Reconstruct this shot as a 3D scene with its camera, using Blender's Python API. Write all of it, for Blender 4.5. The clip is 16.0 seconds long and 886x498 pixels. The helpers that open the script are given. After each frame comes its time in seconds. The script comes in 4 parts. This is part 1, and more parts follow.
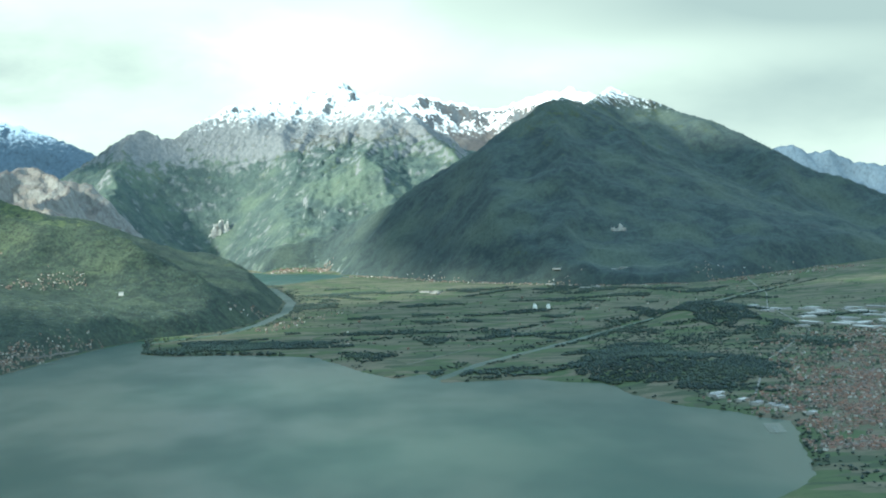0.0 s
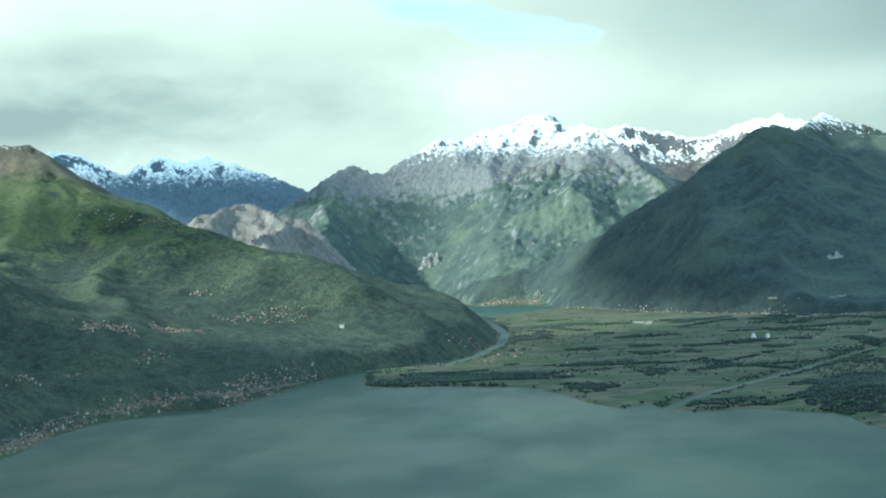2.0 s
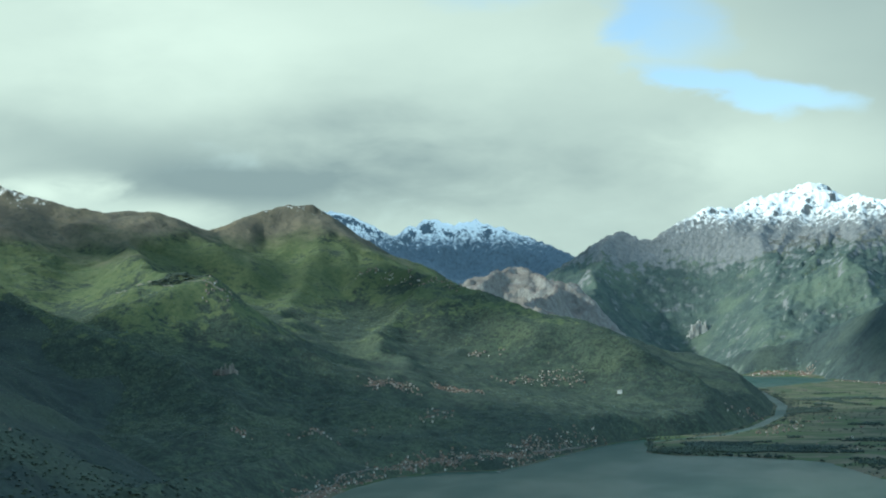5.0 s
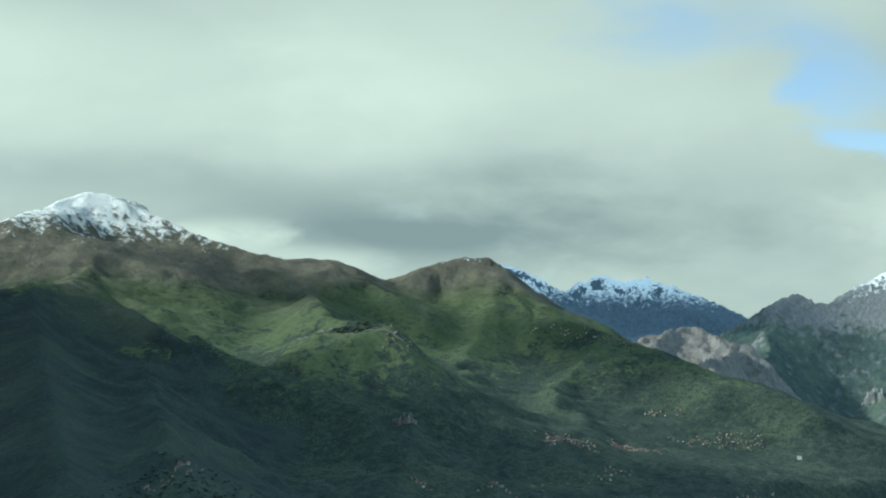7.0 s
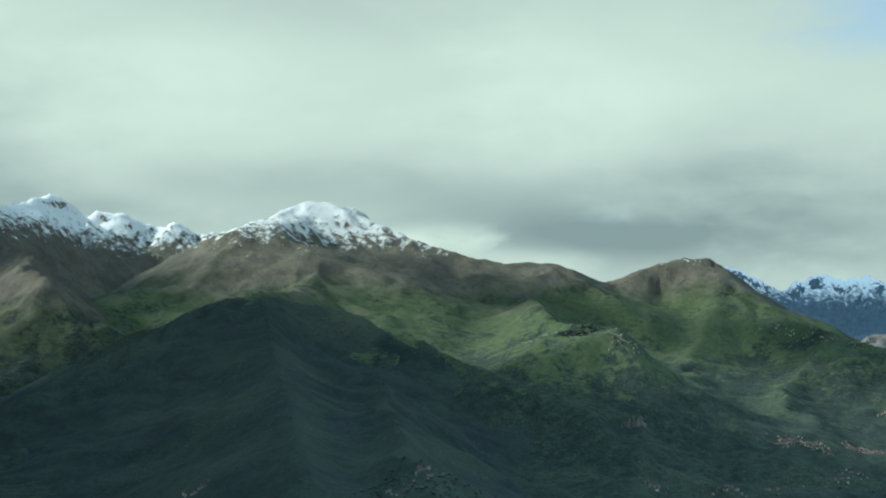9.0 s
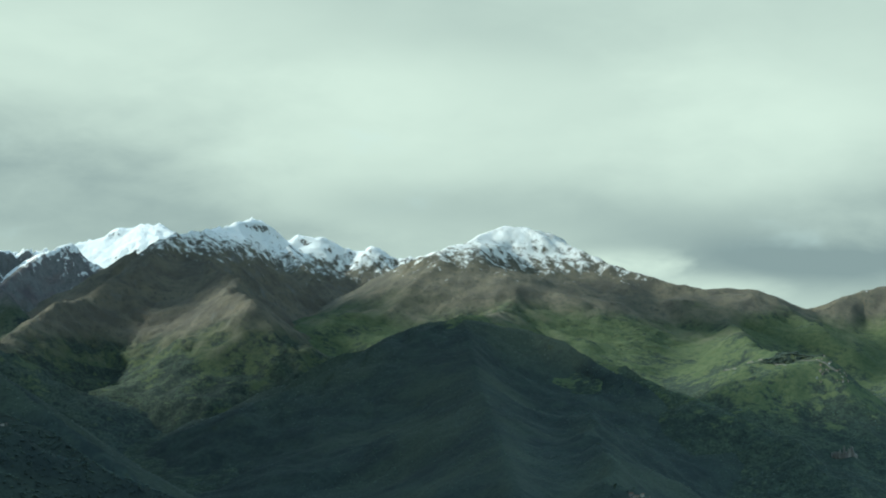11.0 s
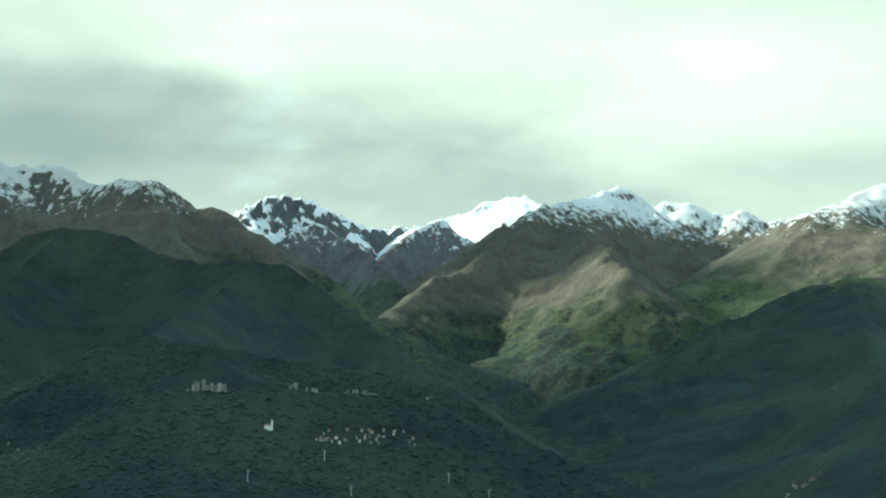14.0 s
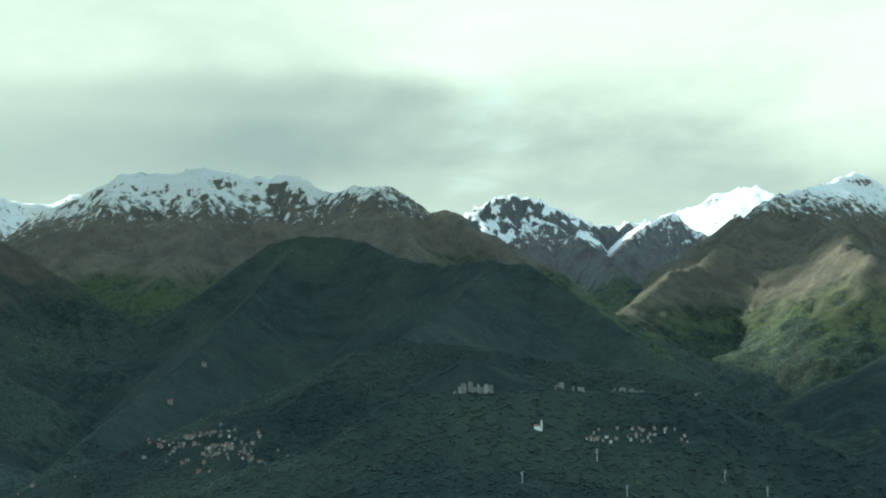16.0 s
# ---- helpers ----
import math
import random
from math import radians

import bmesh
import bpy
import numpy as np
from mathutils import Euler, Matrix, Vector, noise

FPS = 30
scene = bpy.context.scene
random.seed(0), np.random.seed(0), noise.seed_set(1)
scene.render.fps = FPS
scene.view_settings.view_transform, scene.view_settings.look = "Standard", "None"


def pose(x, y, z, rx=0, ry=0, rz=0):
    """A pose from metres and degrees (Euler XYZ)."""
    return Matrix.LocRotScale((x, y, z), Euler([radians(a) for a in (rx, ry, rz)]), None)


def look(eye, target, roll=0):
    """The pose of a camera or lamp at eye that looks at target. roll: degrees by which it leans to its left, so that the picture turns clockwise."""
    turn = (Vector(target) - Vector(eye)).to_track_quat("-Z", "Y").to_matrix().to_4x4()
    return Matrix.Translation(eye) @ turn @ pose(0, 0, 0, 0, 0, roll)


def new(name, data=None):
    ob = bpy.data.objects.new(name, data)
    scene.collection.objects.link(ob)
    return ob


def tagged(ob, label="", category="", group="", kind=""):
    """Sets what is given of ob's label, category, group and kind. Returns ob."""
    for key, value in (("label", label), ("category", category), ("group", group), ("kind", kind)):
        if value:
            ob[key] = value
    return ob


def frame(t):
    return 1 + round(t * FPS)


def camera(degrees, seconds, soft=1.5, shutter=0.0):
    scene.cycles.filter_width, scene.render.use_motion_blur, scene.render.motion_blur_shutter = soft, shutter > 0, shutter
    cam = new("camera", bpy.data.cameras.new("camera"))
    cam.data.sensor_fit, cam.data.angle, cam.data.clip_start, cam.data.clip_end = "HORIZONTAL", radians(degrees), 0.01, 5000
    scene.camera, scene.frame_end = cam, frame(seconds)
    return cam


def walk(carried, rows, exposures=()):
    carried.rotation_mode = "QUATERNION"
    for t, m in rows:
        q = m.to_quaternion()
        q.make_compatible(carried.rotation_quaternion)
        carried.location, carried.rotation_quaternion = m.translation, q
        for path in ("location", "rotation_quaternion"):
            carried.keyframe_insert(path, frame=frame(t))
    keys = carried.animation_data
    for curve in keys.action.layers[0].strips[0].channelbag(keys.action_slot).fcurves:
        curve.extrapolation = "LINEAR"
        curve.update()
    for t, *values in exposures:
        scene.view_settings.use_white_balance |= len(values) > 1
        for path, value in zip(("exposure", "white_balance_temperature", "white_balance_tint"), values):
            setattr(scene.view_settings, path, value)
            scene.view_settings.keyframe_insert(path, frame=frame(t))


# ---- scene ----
# A lake valley under high mountains, built at about one sixth of its true size
# so that the farthest range lies within the lens's reach.
cam = camera(29.72, 16.0, soft=2.0)
PATH = [
    (0.0, pose(-0.00, -0.00, 126.57, 88.430, 0, -3.987) @ pose(0, 0, 0, 0, 0, -1.502)),
    (0.5, pose(-4.30, -1.34, 126.57, 88.352, 0, -1.543) @ pose(0, 0, 0, 0, 0, -0.740)),
    (1.0, pose(-8.59, -2.68, 126.57, 89.556, 0, 0.352) @ pose(0, 0, 0, 0, 0, -1.112)),
    (1.5, pose(-12.89, -4.02, 126.57, 89.711, 0, 1.584) @ pose(0, 0, 0, 0, 0, -2.019)),
    (2.0, pose(-17.18, -5.37, 126.57, 89.742, 0, 2.848) @ pose(0, 0, 0, 0, 0, -2.286)),
    (2.5, pose(-21.48, -6.71, 126.57, 90.070, 0, 3.942) @ pose(0, 0, 0, 0, 0, -2.013)),
    (3.0, pose(-25.77, -8.05, 126.57, 90.382, 0, 5.238) @ pose(0, 0, 0, 0, 0, -1.406)),
    (3.5, pose(-30.07, -9.39, 126.57, 90.740, 0, 6.631) @ pose(0, 0, 0, 0, 0, -0.811)),
    (4.0, pose(-34.36, -10.73, 126.57, 91.178, 0, 8.370) @ pose(0, 0, 0, 0, 0, -0.560)),
    (4.2, pose(-36.08, -11.27, 126.57, 91.286, 0, 9.291) @ pose(0, 0, 0, 0, 0, -0.679)),
    (6.3, pose(-54.12, -16.90, 126.57, 93.709, 0, 13.849) @ pose(0, 0, 0, 0, 0, -1.852)),
    (6.5, pose(-55.84, -17.44, 126.57, 93.154, 0, 14.516) @ pose(0, 0, 0, 0, 0, -2.116)),
    (7.0, pose(-60.14, -18.78, 126.57, 94.018, 0, 17.168) @ pose(0, 0, 0, 0, 0, 1.392)),
    (7.5, pose(-64.43, -20.12, 126.57, 94.308, 0, 19.486) @ pose(0, 0, 0, 0, 0, 0.511)),
    (8.0, pose(-68.73, -21.46, 126.57, 94.225, 0, 21.337) @ pose(0, 0, 0, 0, 0, 0.341)),
    (8.5, pose(-73.02, -22.81, 126.57, 94.476, 0, 22.863) @ pose(0, 0, 0, 0, 0, 1.270)),
    (8.7, pose(-74.74, -23.34, 126.57, 93.952, 0, 23.423) @ pose(0, 0, 0, 0, 0, 0.948)),
    (10.8, pose(-92.78, -28.98, 126.57, 94.852, 0, 29.821) @ pose(0, 0, 0, 0, 0, 1.809)),
    (11.0, pose(-94.50, -29.51, 126.57, 94.712, 0, 30.626) @ pose(0, 0, 0, 0, 0, 1.517)),
    (11.5, pose(-98.79, -30.86, 126.57, 94.226, 0, 32.655) @ pose(0, 0, 0, 0, 0, 1.745)),
    (12.0, pose(-103.09, -32.20, 126.57, 93.874, 0, 34.871) @ pose(0, 0, 0, 0, 0, 1.499)),
    (12.5, pose(-107.38, -33.54, 126.57, 93.184, 0, 36.749) @ pose(0, 0, 0, 0, 0, 1.335)),
    (13.0, pose(-111.68, -34.88, 126.57, 92.806, 0, 38.869) @ pose(0, 0, 0, 0, 0, 1.333)),
    (13.5, pose(-115.98, -36.22, 126.57, 92.894, 0, 40.638) @ pose(0, 0, 0, 0, 0, 0.351)),
    (14.0, pose(-120.27, -37.56, 126.57, 93.442, 0, 42.616) @ pose(0, 0, 0, 0, 0, 0.310)),
    (14.5, pose(-124.57, -38.90, 126.57, 93.367, 0, 44.292) @ pose(0, 0, 0, 0, 0, 0.039)),
    (15.0, pose(-128.86, -40.25, 126.57, 93.465, 0, 46.260) @ pose(0, 0, 0, 0, 0, -0.726)),
    (15.5, pose(-133.16, -41.59, 126.57, 93.354, 0, 48.054) @ pose(0, 0, 0, 0, 0, -1.219)),
    (16.0, pose(-137.45, -42.93, 126.57, 93.479, 0, 50.175) @ pose(0, 0, 0, 0, 0, -1.420)),
]
walk(cam, PATH, [(0.0, 0.94, 5950, -4), (1.5, 0.74, 5700, -7), (3.5, 0.42, 5700, -6), (7.0, 0.0, 5700, -3), (11.0, 0.03, 5800, -4),
                 (13.5, 0.54, 6100, -8), (16.0, 0.57, 6100, -8)])

# ---- world, sun ----
SUN_AZ, SUN_EL = 110.0, 30.0          # degrees left of +y, degrees up
TO_SUN = Vector((-math.sin(radians(SUN_AZ)) * math.cos(radians(SUN_EL)),
                 math.cos(radians(SUN_AZ)) * math.cos(radians(SUN_EL)), math.sin(radians(SUN_EL))))


class Nodes:
    """Short names for the node trees of materials and of the sky."""

    def __init__(self, tree):
        self.tree = tree
        tree.nodes.clear()

    def add(self, kind):
        return self.tree.nodes.new(kind)

    def put(self, socket, value):
        if isinstance(value, bpy.types.NodeSocket):
            self.tree.links.new(value, socket)
        elif value is not None:
            if socket.type == "RGBA" and len(value) == 3:
                value = (*value, 1)
            socket.default_value = value

    def math(self, op, a, b=0.0, clamp=False):
        n = self.add("ShaderNodeMath")
        n.operation, n.use_clamp = op, clamp
        self.put(n.inputs[0], a)
        self.put(n.inputs[1], b)
        return n.outputs[0]

    def ramp(self, value, lo, hi, to_lo=0.0, to_hi=1.0):
        n = self.add("ShaderNodeMapRange")
        n.interpolation_type = "SMOOTHSTEP"
        for socket, v in zip(n.inputs, (value, lo, hi, to_lo, to_hi)):
            self.put(socket, v)
        return n.outputs[0]

    def noise(self, where, scale, detail=5.0, rough=0.55, distort=0.0):
        n = self.add("ShaderNodeTexNoise")
        self.put(n.inputs["Vector"], where)
        self.put(n.inputs["Scale"], scale)
        self.put(n.inputs["Detail"], detail)
        self.put(n.inputs["Roughness"], rough)
        self.put(n.inputs["Distortion"], distort)
        return n.outputs[0]

    def mix(self, f, a, b):
        n = self.add("ShaderNodeMix")
        n.data_type = "RGBA"
        self.put(n.inputs[0], f)
        self.put(n.inputs[6], a)
        self.put(n.inputs[7], b)
        return n.outputs[2]

    def split(self, vector):
        n = self.add("ShaderNodeSeparateXYZ")
        self.put(n.inputs[0], vector)
        return n.outputs

    def join(self, x, y, z):
        n = self.add("ShaderNodeCombineXYZ")
        for socket, v in zip(n.inputs, (x, y, z)):
            self.put(socket, v)
        return n.outputs[0]

    def bump(self, height, distance, strength=1.0, normal=None):
        n = self.add("ShaderNodeBump")
        self.put(n.inputs["Height"], height)
        self.put(n.inputs["Distance"], distance)
        self.put(n.inputs["Strength"], strength)
        self.put(n.inputs["Normal"], normal)
        return n.outputs[0]

    def surface(self, color, roughness=0.9, normal=None, specular=0.2, metallic=0.0):
        b = self.add("ShaderNodeBsdfPrincipled")
        self.put(b.inputs["Base Color"], color)
        self.put(b.inputs["Roughness"], roughness)
        self.put(b.inputs["Normal"], normal)
        self.put(b.inputs["Specular IOR Level"], specular)
        self.put(b.inputs["Metallic"], metallic)
        self.put(self.add("ShaderNodeOutputMaterial").inputs[0], b.outputs[0])
        return b


# degrees left of +y, degrees up, half width, half height, lean, how much brighter or darker
# the -22 bank lies mostly out of view, added to dim the lake's reflection
SKY_BANKS = [(0.0, 5.3, 4.5, 1.5, 0.0, 0.17), (9.0, 8.2, 8.0, 2.2, 0.0, 0.12), (20.0, 9.6, 8.0, 2.6, 0.0, 0.19), (-13.0, 4.6, 6.0, 0.9, 0.0, 0.08), (-12.0, 3.0, 10.0, 1.5, 0.0, -0.10),
             (-10.0, 7.2, 8.0, 2.0, 0.0, -0.22), (14.5, 4.5, 6.5, 1.2, 0.0, -0.26), (20.0, 5.2, 6.0, 1.4, 0.0, -0.30), (16.0, 6.6, 4.0, 0.7, 0.0, -0.10), (31.0, 10.5, 4.0, 1.2, 0.0, 0.10), (46.0, 9.6, 3.0, 0.8, 0.0, 0.10), (55.0, 9.0, 5.0, 0.7, 0.0, -0.12), (-22.0, 6.5, 10.0, 4.0, 0.0, -0.30), (-9.0, 10.5, 10.0, 2.6, 0.0, -0.22), (24.5, 4.4, 1.9, 0.55, 0.0, 0.36),
             (21.0, 3.7, 2.6, 0.5, 0.0, 0.24), (34.0, 8.6, 6.5, 2.3, 0.0, 0.17), (29.5, 6.3, 4.0, 0.8, 0.0, -0.13), (43.0, 11.3, 9.0, 1.8, 0.0, 0.16),
             (49.0, 7.2, 8.0, 2.0, 0.0, -0.16), (59.0, 6.8, 9.0, 2.4, 0.0, -0.19), (41.5, 5.0, 7.0, 1.0, 0.0, -0.14)]


def make_sky():
    """Blue sky behind a broken, layered cloud cover that darkens towards its base."""
    world = bpy.data.worlds.new("sky")
    scene.world = world
    world.use_nodes = True
    k = Nodes(world.node_tree)
    sky = k.add("ShaderNodeTexSky")
    sky.sky_type, sky.sun_disc, sky.altitude = "NISHITA", False, 800.0
    sky.sun_elevation, sky.sun_rotation = radians(SUN_EL), math.atan2(TO_SUN.x, TO_SUN.y)
    blue = k.add("ShaderNodeVectorMath")
    blue.operation = "SCALE"
    k.put(blue.inputs[0], sky.outputs[0])
    blue.inputs["Scale"].default_value = 0.17
    way = k.add("ShaderNodeTexCoord").outputs["Generated"]
    x, y, z = k.split(way)
    flat = k.math("ADD", k.math("MAXIMUM", z, 0.0), 0.42)
    where = k.join(k.math("DIVIDE", x, flat), k.math("DIVIDE", y, flat), k.math("MULTIPLY", z, 2.0))
    big = k.noise(where, 1.3, 4.0, 0.45, 0.1)
    soft = k.noise(where, 3.0, 6.0, 0.52, 0.15)
    wisp = k.noise(where, 9.0, 5.0, 0.55, 0.3)
    body = k.math("ADD", k.math("ADD", k.math("MULTIPLY", big, 0.58), k.math("MULTIPLY", soft, 0.36)), k.math("MULTIPLY", wisp, 0.06))
    torn = k.math("ADD", k.math("SUBTRACT", soft, 0.5), k.math("MULTIPLY", k.math("SUBTRACT", wisp, 0.5), 0.6))
    wx = k.math("ADD", x, k.math("MULTIPLY", torn, 0.16))
    wz = k.math("ADD", z, k.math("MULTIPLY", k.math("SUBTRACT", k.math("MULTIPLY", big, 0.5), k.math("SUBTRACT", k.math("MULTIPLY", soft, -0.5), -0.5)), 0.035))

    def heap(az, el, wide, tall, lean=0.0, edge=1.5):
        """1 in the middle of an oval of sky, given in degrees left of +y and degrees up, 0 outside it."""
        u = k.math("DIVIDE", k.math("ADD", wx, math.sin(radians(az))), math.sin(radians(wide)))
        v = k.math("SUBTRACT", wz, math.sin(radians(el)))
        v = k.math("DIVIDE", k.math("ADD", v, k.math("MULTIPLY", u, lean)), math.sin(radians(tall)))
        far = k.math("SQRT", k.math("ADD", k.math("MULTIPLY", u, u), k.math("MULTIPLY", v, v)))
        return k.math("MULTIPLY", k.ramp(far, edge, 0.1), k.ramp(y, 0.0, 0.3))

    # the gaps in the cover, over the granite peaks
    gap = k.math("ADD", k.math("MULTIPLY", heap(1.8, 7.2, 3.8, 0.6, 0.012), 1.0), k.math("MULTIPLY", heap(3.8, 9.6, 2.4, 1.9), 0.62))
    gap = k.math("ADD", gap, k.math("MULTIPLY", heap(8.5, 12.0, 6.0, 1.6), 0.42))
    cover = k.ramp(k.math("ADD", gap, k.math("MULTIPLY", torn, 1.0)), 0.80, 0.12, 0.08, 1.0)
    # bright and dark banks of the broken layer
    lift = k.math("MULTIPLY", k.ramp(z, 0.03, 0.20), 0.10)
    for az, el, wide, tall, lean, much in SKY_BANKS:
        lift = k.math("ADD", lift, k.math("MULTIPLY", heap(az, el, wide, tall, lean), much))
    churn = k.math("ADD", k.math("MULTIPLY", k.math("SUBTRACT", body, 0.5), 1.15), k.math("MULTIPLY", torn, 0.22))
    light = k.math("ADD", k.math("ADD", churn, k.math("MULTIPLY", lift, 1.5)), 0.43, True)
    cloud = k.mix(light, (0.285, 0.340, 0.330), (0.790, 0.850, 0.715))
    # unseen sky above the view, set pale blue to lift and cool the shade
    thick = k.ramp(z, 0.22, 0.5)
    cloud = k.mix(thick, cloud, (0.62, 0.87, 1.10))
    n = k.add("ShaderNodeBackground")
    k.put(n.inputs[0], k.mix(cover, blue.outputs[0], cloud))
    n.inputs[1].default_value = 1.0
    k.put(k.add("ShaderNodeOutputWorld").inputs[0], n.outputs[0])


make_sky()
lamp = bpy.data.lights.new("sun", "SUN")
lamp.energy, lamp.angle, lamp.color = 5.0, radians(3.0), (1.0, 0.94, 0.80)
new("sun", lamp).matrix_world = look(TO_SUN * 1000, (0, 0, 0))


# ---- materials ----
def material(name):
    m = bpy.data.materials.new(name)
    m.use_nodes = True
    return m, Nodes(m.node_tree)


def forest_color(k, pos, wooded=1.0, haze_blue=0.0, rugged=1.0):
    """Broadleaf wood seen from afar: crowns, stands of other age, and wide drifts of lighter and darker green."""
    drift = k.noise(pos, 0.009, 4.0, 0.55)
    stand = k.noise(pos, 0.035, 5.0, 0.6, 0.4)
    crown = k.noise(pos, 0.34, 4.0, 0.7)
    # the extra blue in each green is aerial haze put into the colour
    dark = tuple(wooded * c for c in (0.028, 0.040, 0.029 + 0.016 * haze_blue))
    mean = tuple(wooded * c for c in (0.040, 0.056, 0.036 + 0.022 * haze_blue))
    pale = tuple(wooded * c for c in (0.060, 0.078, 0.041 + 0.026 * haze_blue))
    clump = k.noise(pos, 0.12, 5.0, 0.65, 0.3)
    color = k.mix(k.ramp(stand, 0.40, 0.60), dark, mean)
    color = k.mix(k.ramp(drift, 0.46, 0.66, 0.0, 0.8), color, pale)
    color = k.mix(k.ramp(clump, 0.50, 0.66, 0.0, 0.75 * rugged), color, pale)
    color = k.mix(k.ramp(clump, 0.48, 0.36, 0.0, 0.8 * rugged), color, tuple(0.7 * c for c in dark))
    return k.mix(k.ramp(crown, 0.44, 0.62, 0.0, 0.8 * rugged), color, tuple(0.62 * c for c in dark))


def mountain_material(name, tree_line, snow_line, rock=0.5, snow_depth=16.0, green=1.0, rock_tone=(0.17, 0.17, 0.165),
                      bare=1.0, cover=1.0, haze_blue=0.0, alp=0.10, wooded=1.0, meadow=(60, 190), slabs=0.0, craggy=0.0, rugged=1.0, patches=0.045):
    """Forest below, meadows and then brown alpine grass above it, rock where it is steep, then snow with rock ribs through it."""
    m, k = material(name)
    g = k.add("ShaderNodeNewGeometry")
    pos, nor = g.outputs["Position"], g.outputs["Normal"]
    z, up = k.split(pos)[2], k.split(nor)[2]
    drawn = k.add("ShaderNodeMapping")
    k.put(drawn.inputs["Vector"], pos)
    drawn.inputs["Scale"].default_value = (1.0, 1.0, 0.22)
    big = k.noise(pos, 0.006, 5.0, 0.55)
    mid = k.noise(pos, 0.028, 7.0, 0.6)
    fine = k.noise(pos, 0.15, 6.0, 0.65)
    grain = k.noise(pos, 0.55, 3.0, 0.6)
    rib = k.noise(drawn.outputs[0], 0.13, 7.0, 0.68, 0.3)
    patch = k.noise(drawn.outputs[0], patches, 8.0, 0.62, 0.4)
    poured = k.add("ShaderNodeMapping")
    k.put(poured.inputs["Vector"], pos)
    poured.inputs["Scale"].default_value = (1.0, 1.0, 0.10)
    runnel = k.noise(poured.outputs[0], 0.11, 6.0, 0.62, 0.2)
    height = k.math("ADD", z, k.math("ADD", k.math("MULTIPLY", k.math("SUBTRACT", big, 0.5), 130.0),
                                     k.math("MULTIPLY", k.math("SUBTRACT", mid, 0.5), 80.0)))
    woods = forest_color(k, pos, wooded, haze_blue, rugged)
    # meadows: few and small low down, nearly everywhere on the upper slopes
    sown = k.math("ADD", k.math("ADD", k.math("MULTIPLY", mid, 0.55), k.math("MULTIPLY", fine, 0.45)), k.ramp(height, meadow[0], meadow[1], -0.10, 0.10))
    # turf and grass take the same painted haze blue
    turf = k.mix(k.ramp(fine, 0.35, 0.65), (0.064 * green, 0.092 * green, (0.040 + 0.02 * haze_blue) * green), (0.096 * green, 0.118 * green, (0.052 + 0.026 * haze_blue) * green))
    turf = k.mix(k.ramp(grain, 0.54, 0.70, 0.0, 0.75), turf, (0.040 * green, 0.060 * green, (0.034 + 0.016 * haze_blue) * green))
    woods = k.mix(k.ramp(sown, 0.50, 0.58), woods, turf)
    grass = k.mix(k.ramp(mid, 0.35, 0.65), (0.102 * bare, 0.096 * bare, (0.072 + 0.026 * haze_blue) * bare), (0.154 * bare, 0.140 * bare, (0.094 + 0.036 * haze_blue) * bare))
    grass = k.mix(k.ramp(rib, 0.48, 0.72), grass, (0.080 * bare, 0.080 * bare, (0.064 + 0.02 * haze_blue) * bare))
    grass = k.mix(k.ramp(k.math("ADD", k.math("MULTIPLY", fine, 0.6), k.math("MULTIPLY", grain, 0.4)), 0.54, 0.64, 0.0, 0.6), grass,
                  (0.062 * bare, 0.070 * bare, (0.050 + 0.02 * haze_blue) * bare))
    stone = k.mix(k.ramp(rib, 0.3, 0.65), tuple(c * 0.62 for c in rock_tone), rock_tone)
    stone = k.mix(k.ramp(grain, 0.48, 0.75, 0.0, 0.55), stone, tuple(min(1, c * 1.6) for c in rock_tone))
    color = k.mix(k.ramp(height, tree_line - 24, tree_line + 24), woods, grass)
    steep = k.math("SUBTRACT", k.math("ADD", up, k.math("ADD", k.math("MULTIPLY", k.math("SUBTRACT", rib, 0.5), 0.28), k.math("MULTIPLY", k.math("SUBTRACT", patch, 0.5), 0.85))),
                   k.math("MULTIPLY", k.ramp(height, tree_line - 90, snow_line + 10), alp))
    color = k.mix(k.ramp(steep, 0.45 + 0.35 * rock, 0.27 + 0.35 * rock), color, stone)
    if slabs:       # bare pale slabs that break through the wood
        bared = k.math("ADD", k.math("MULTIPLY", patch, 0.5), k.math("MULTIPLY", fine, 0.5))
        color = k.mix(k.ramp(bared, 0.60, 0.66, 0.0, slabs), color, k.mix(k.ramp(rib, 0.4, 0.6), tuple(0.8 * c for c in rock_tone), tuple(1.7 * c for c in rock_tone)))
    fall = k.math("ADD", k.math("ADD", z, k.math("MULTIPLY", k.math("SUBTRACT", patch, 0.5), 60.0)),
                  k.math("ADD", k.math("MULTIPLY", k.math("SUBTRACT", rib, 0.5), 60.0), k.math("MULTIPLY", k.math("SUBTRACT", runnel, 0.5), 150.0)))
    face = k.math("ADD", up, k.math("ADD", k.math("MULTIPLY", k.math("SUBTRACT", patch, 0.5), 0.6),
                                    k.math("ADD", k.math("MULTIPLY", k.math("SUBTRACT", rib, 0.5), 0.5), k.math("MULTIPLY", k.math("SUBTRACT", runnel, 0.5), 0.6))))
    lies = k.math("MULTIPLY", k.ramp(fall, snow_line - snow_depth, snow_line + snow_depth),
                  k.ramp(face, 0.86 - 0.18 * cover, 0.93 - 0.18 * cover))
    color = k.mix(lies, color, (0.84, 0.86, 0.87))
    relief = k.math("ADD", k.math("ADD", k.math("MULTIPLY", fine, 0.8), k.math("MULTIPLY", grain, 0.35)), k.math("MULTIPLY", rib, 0.8))
    if craggy:
        relief = k.math("ADD", relief, k.math("MULTIPLY", patch, craggy))
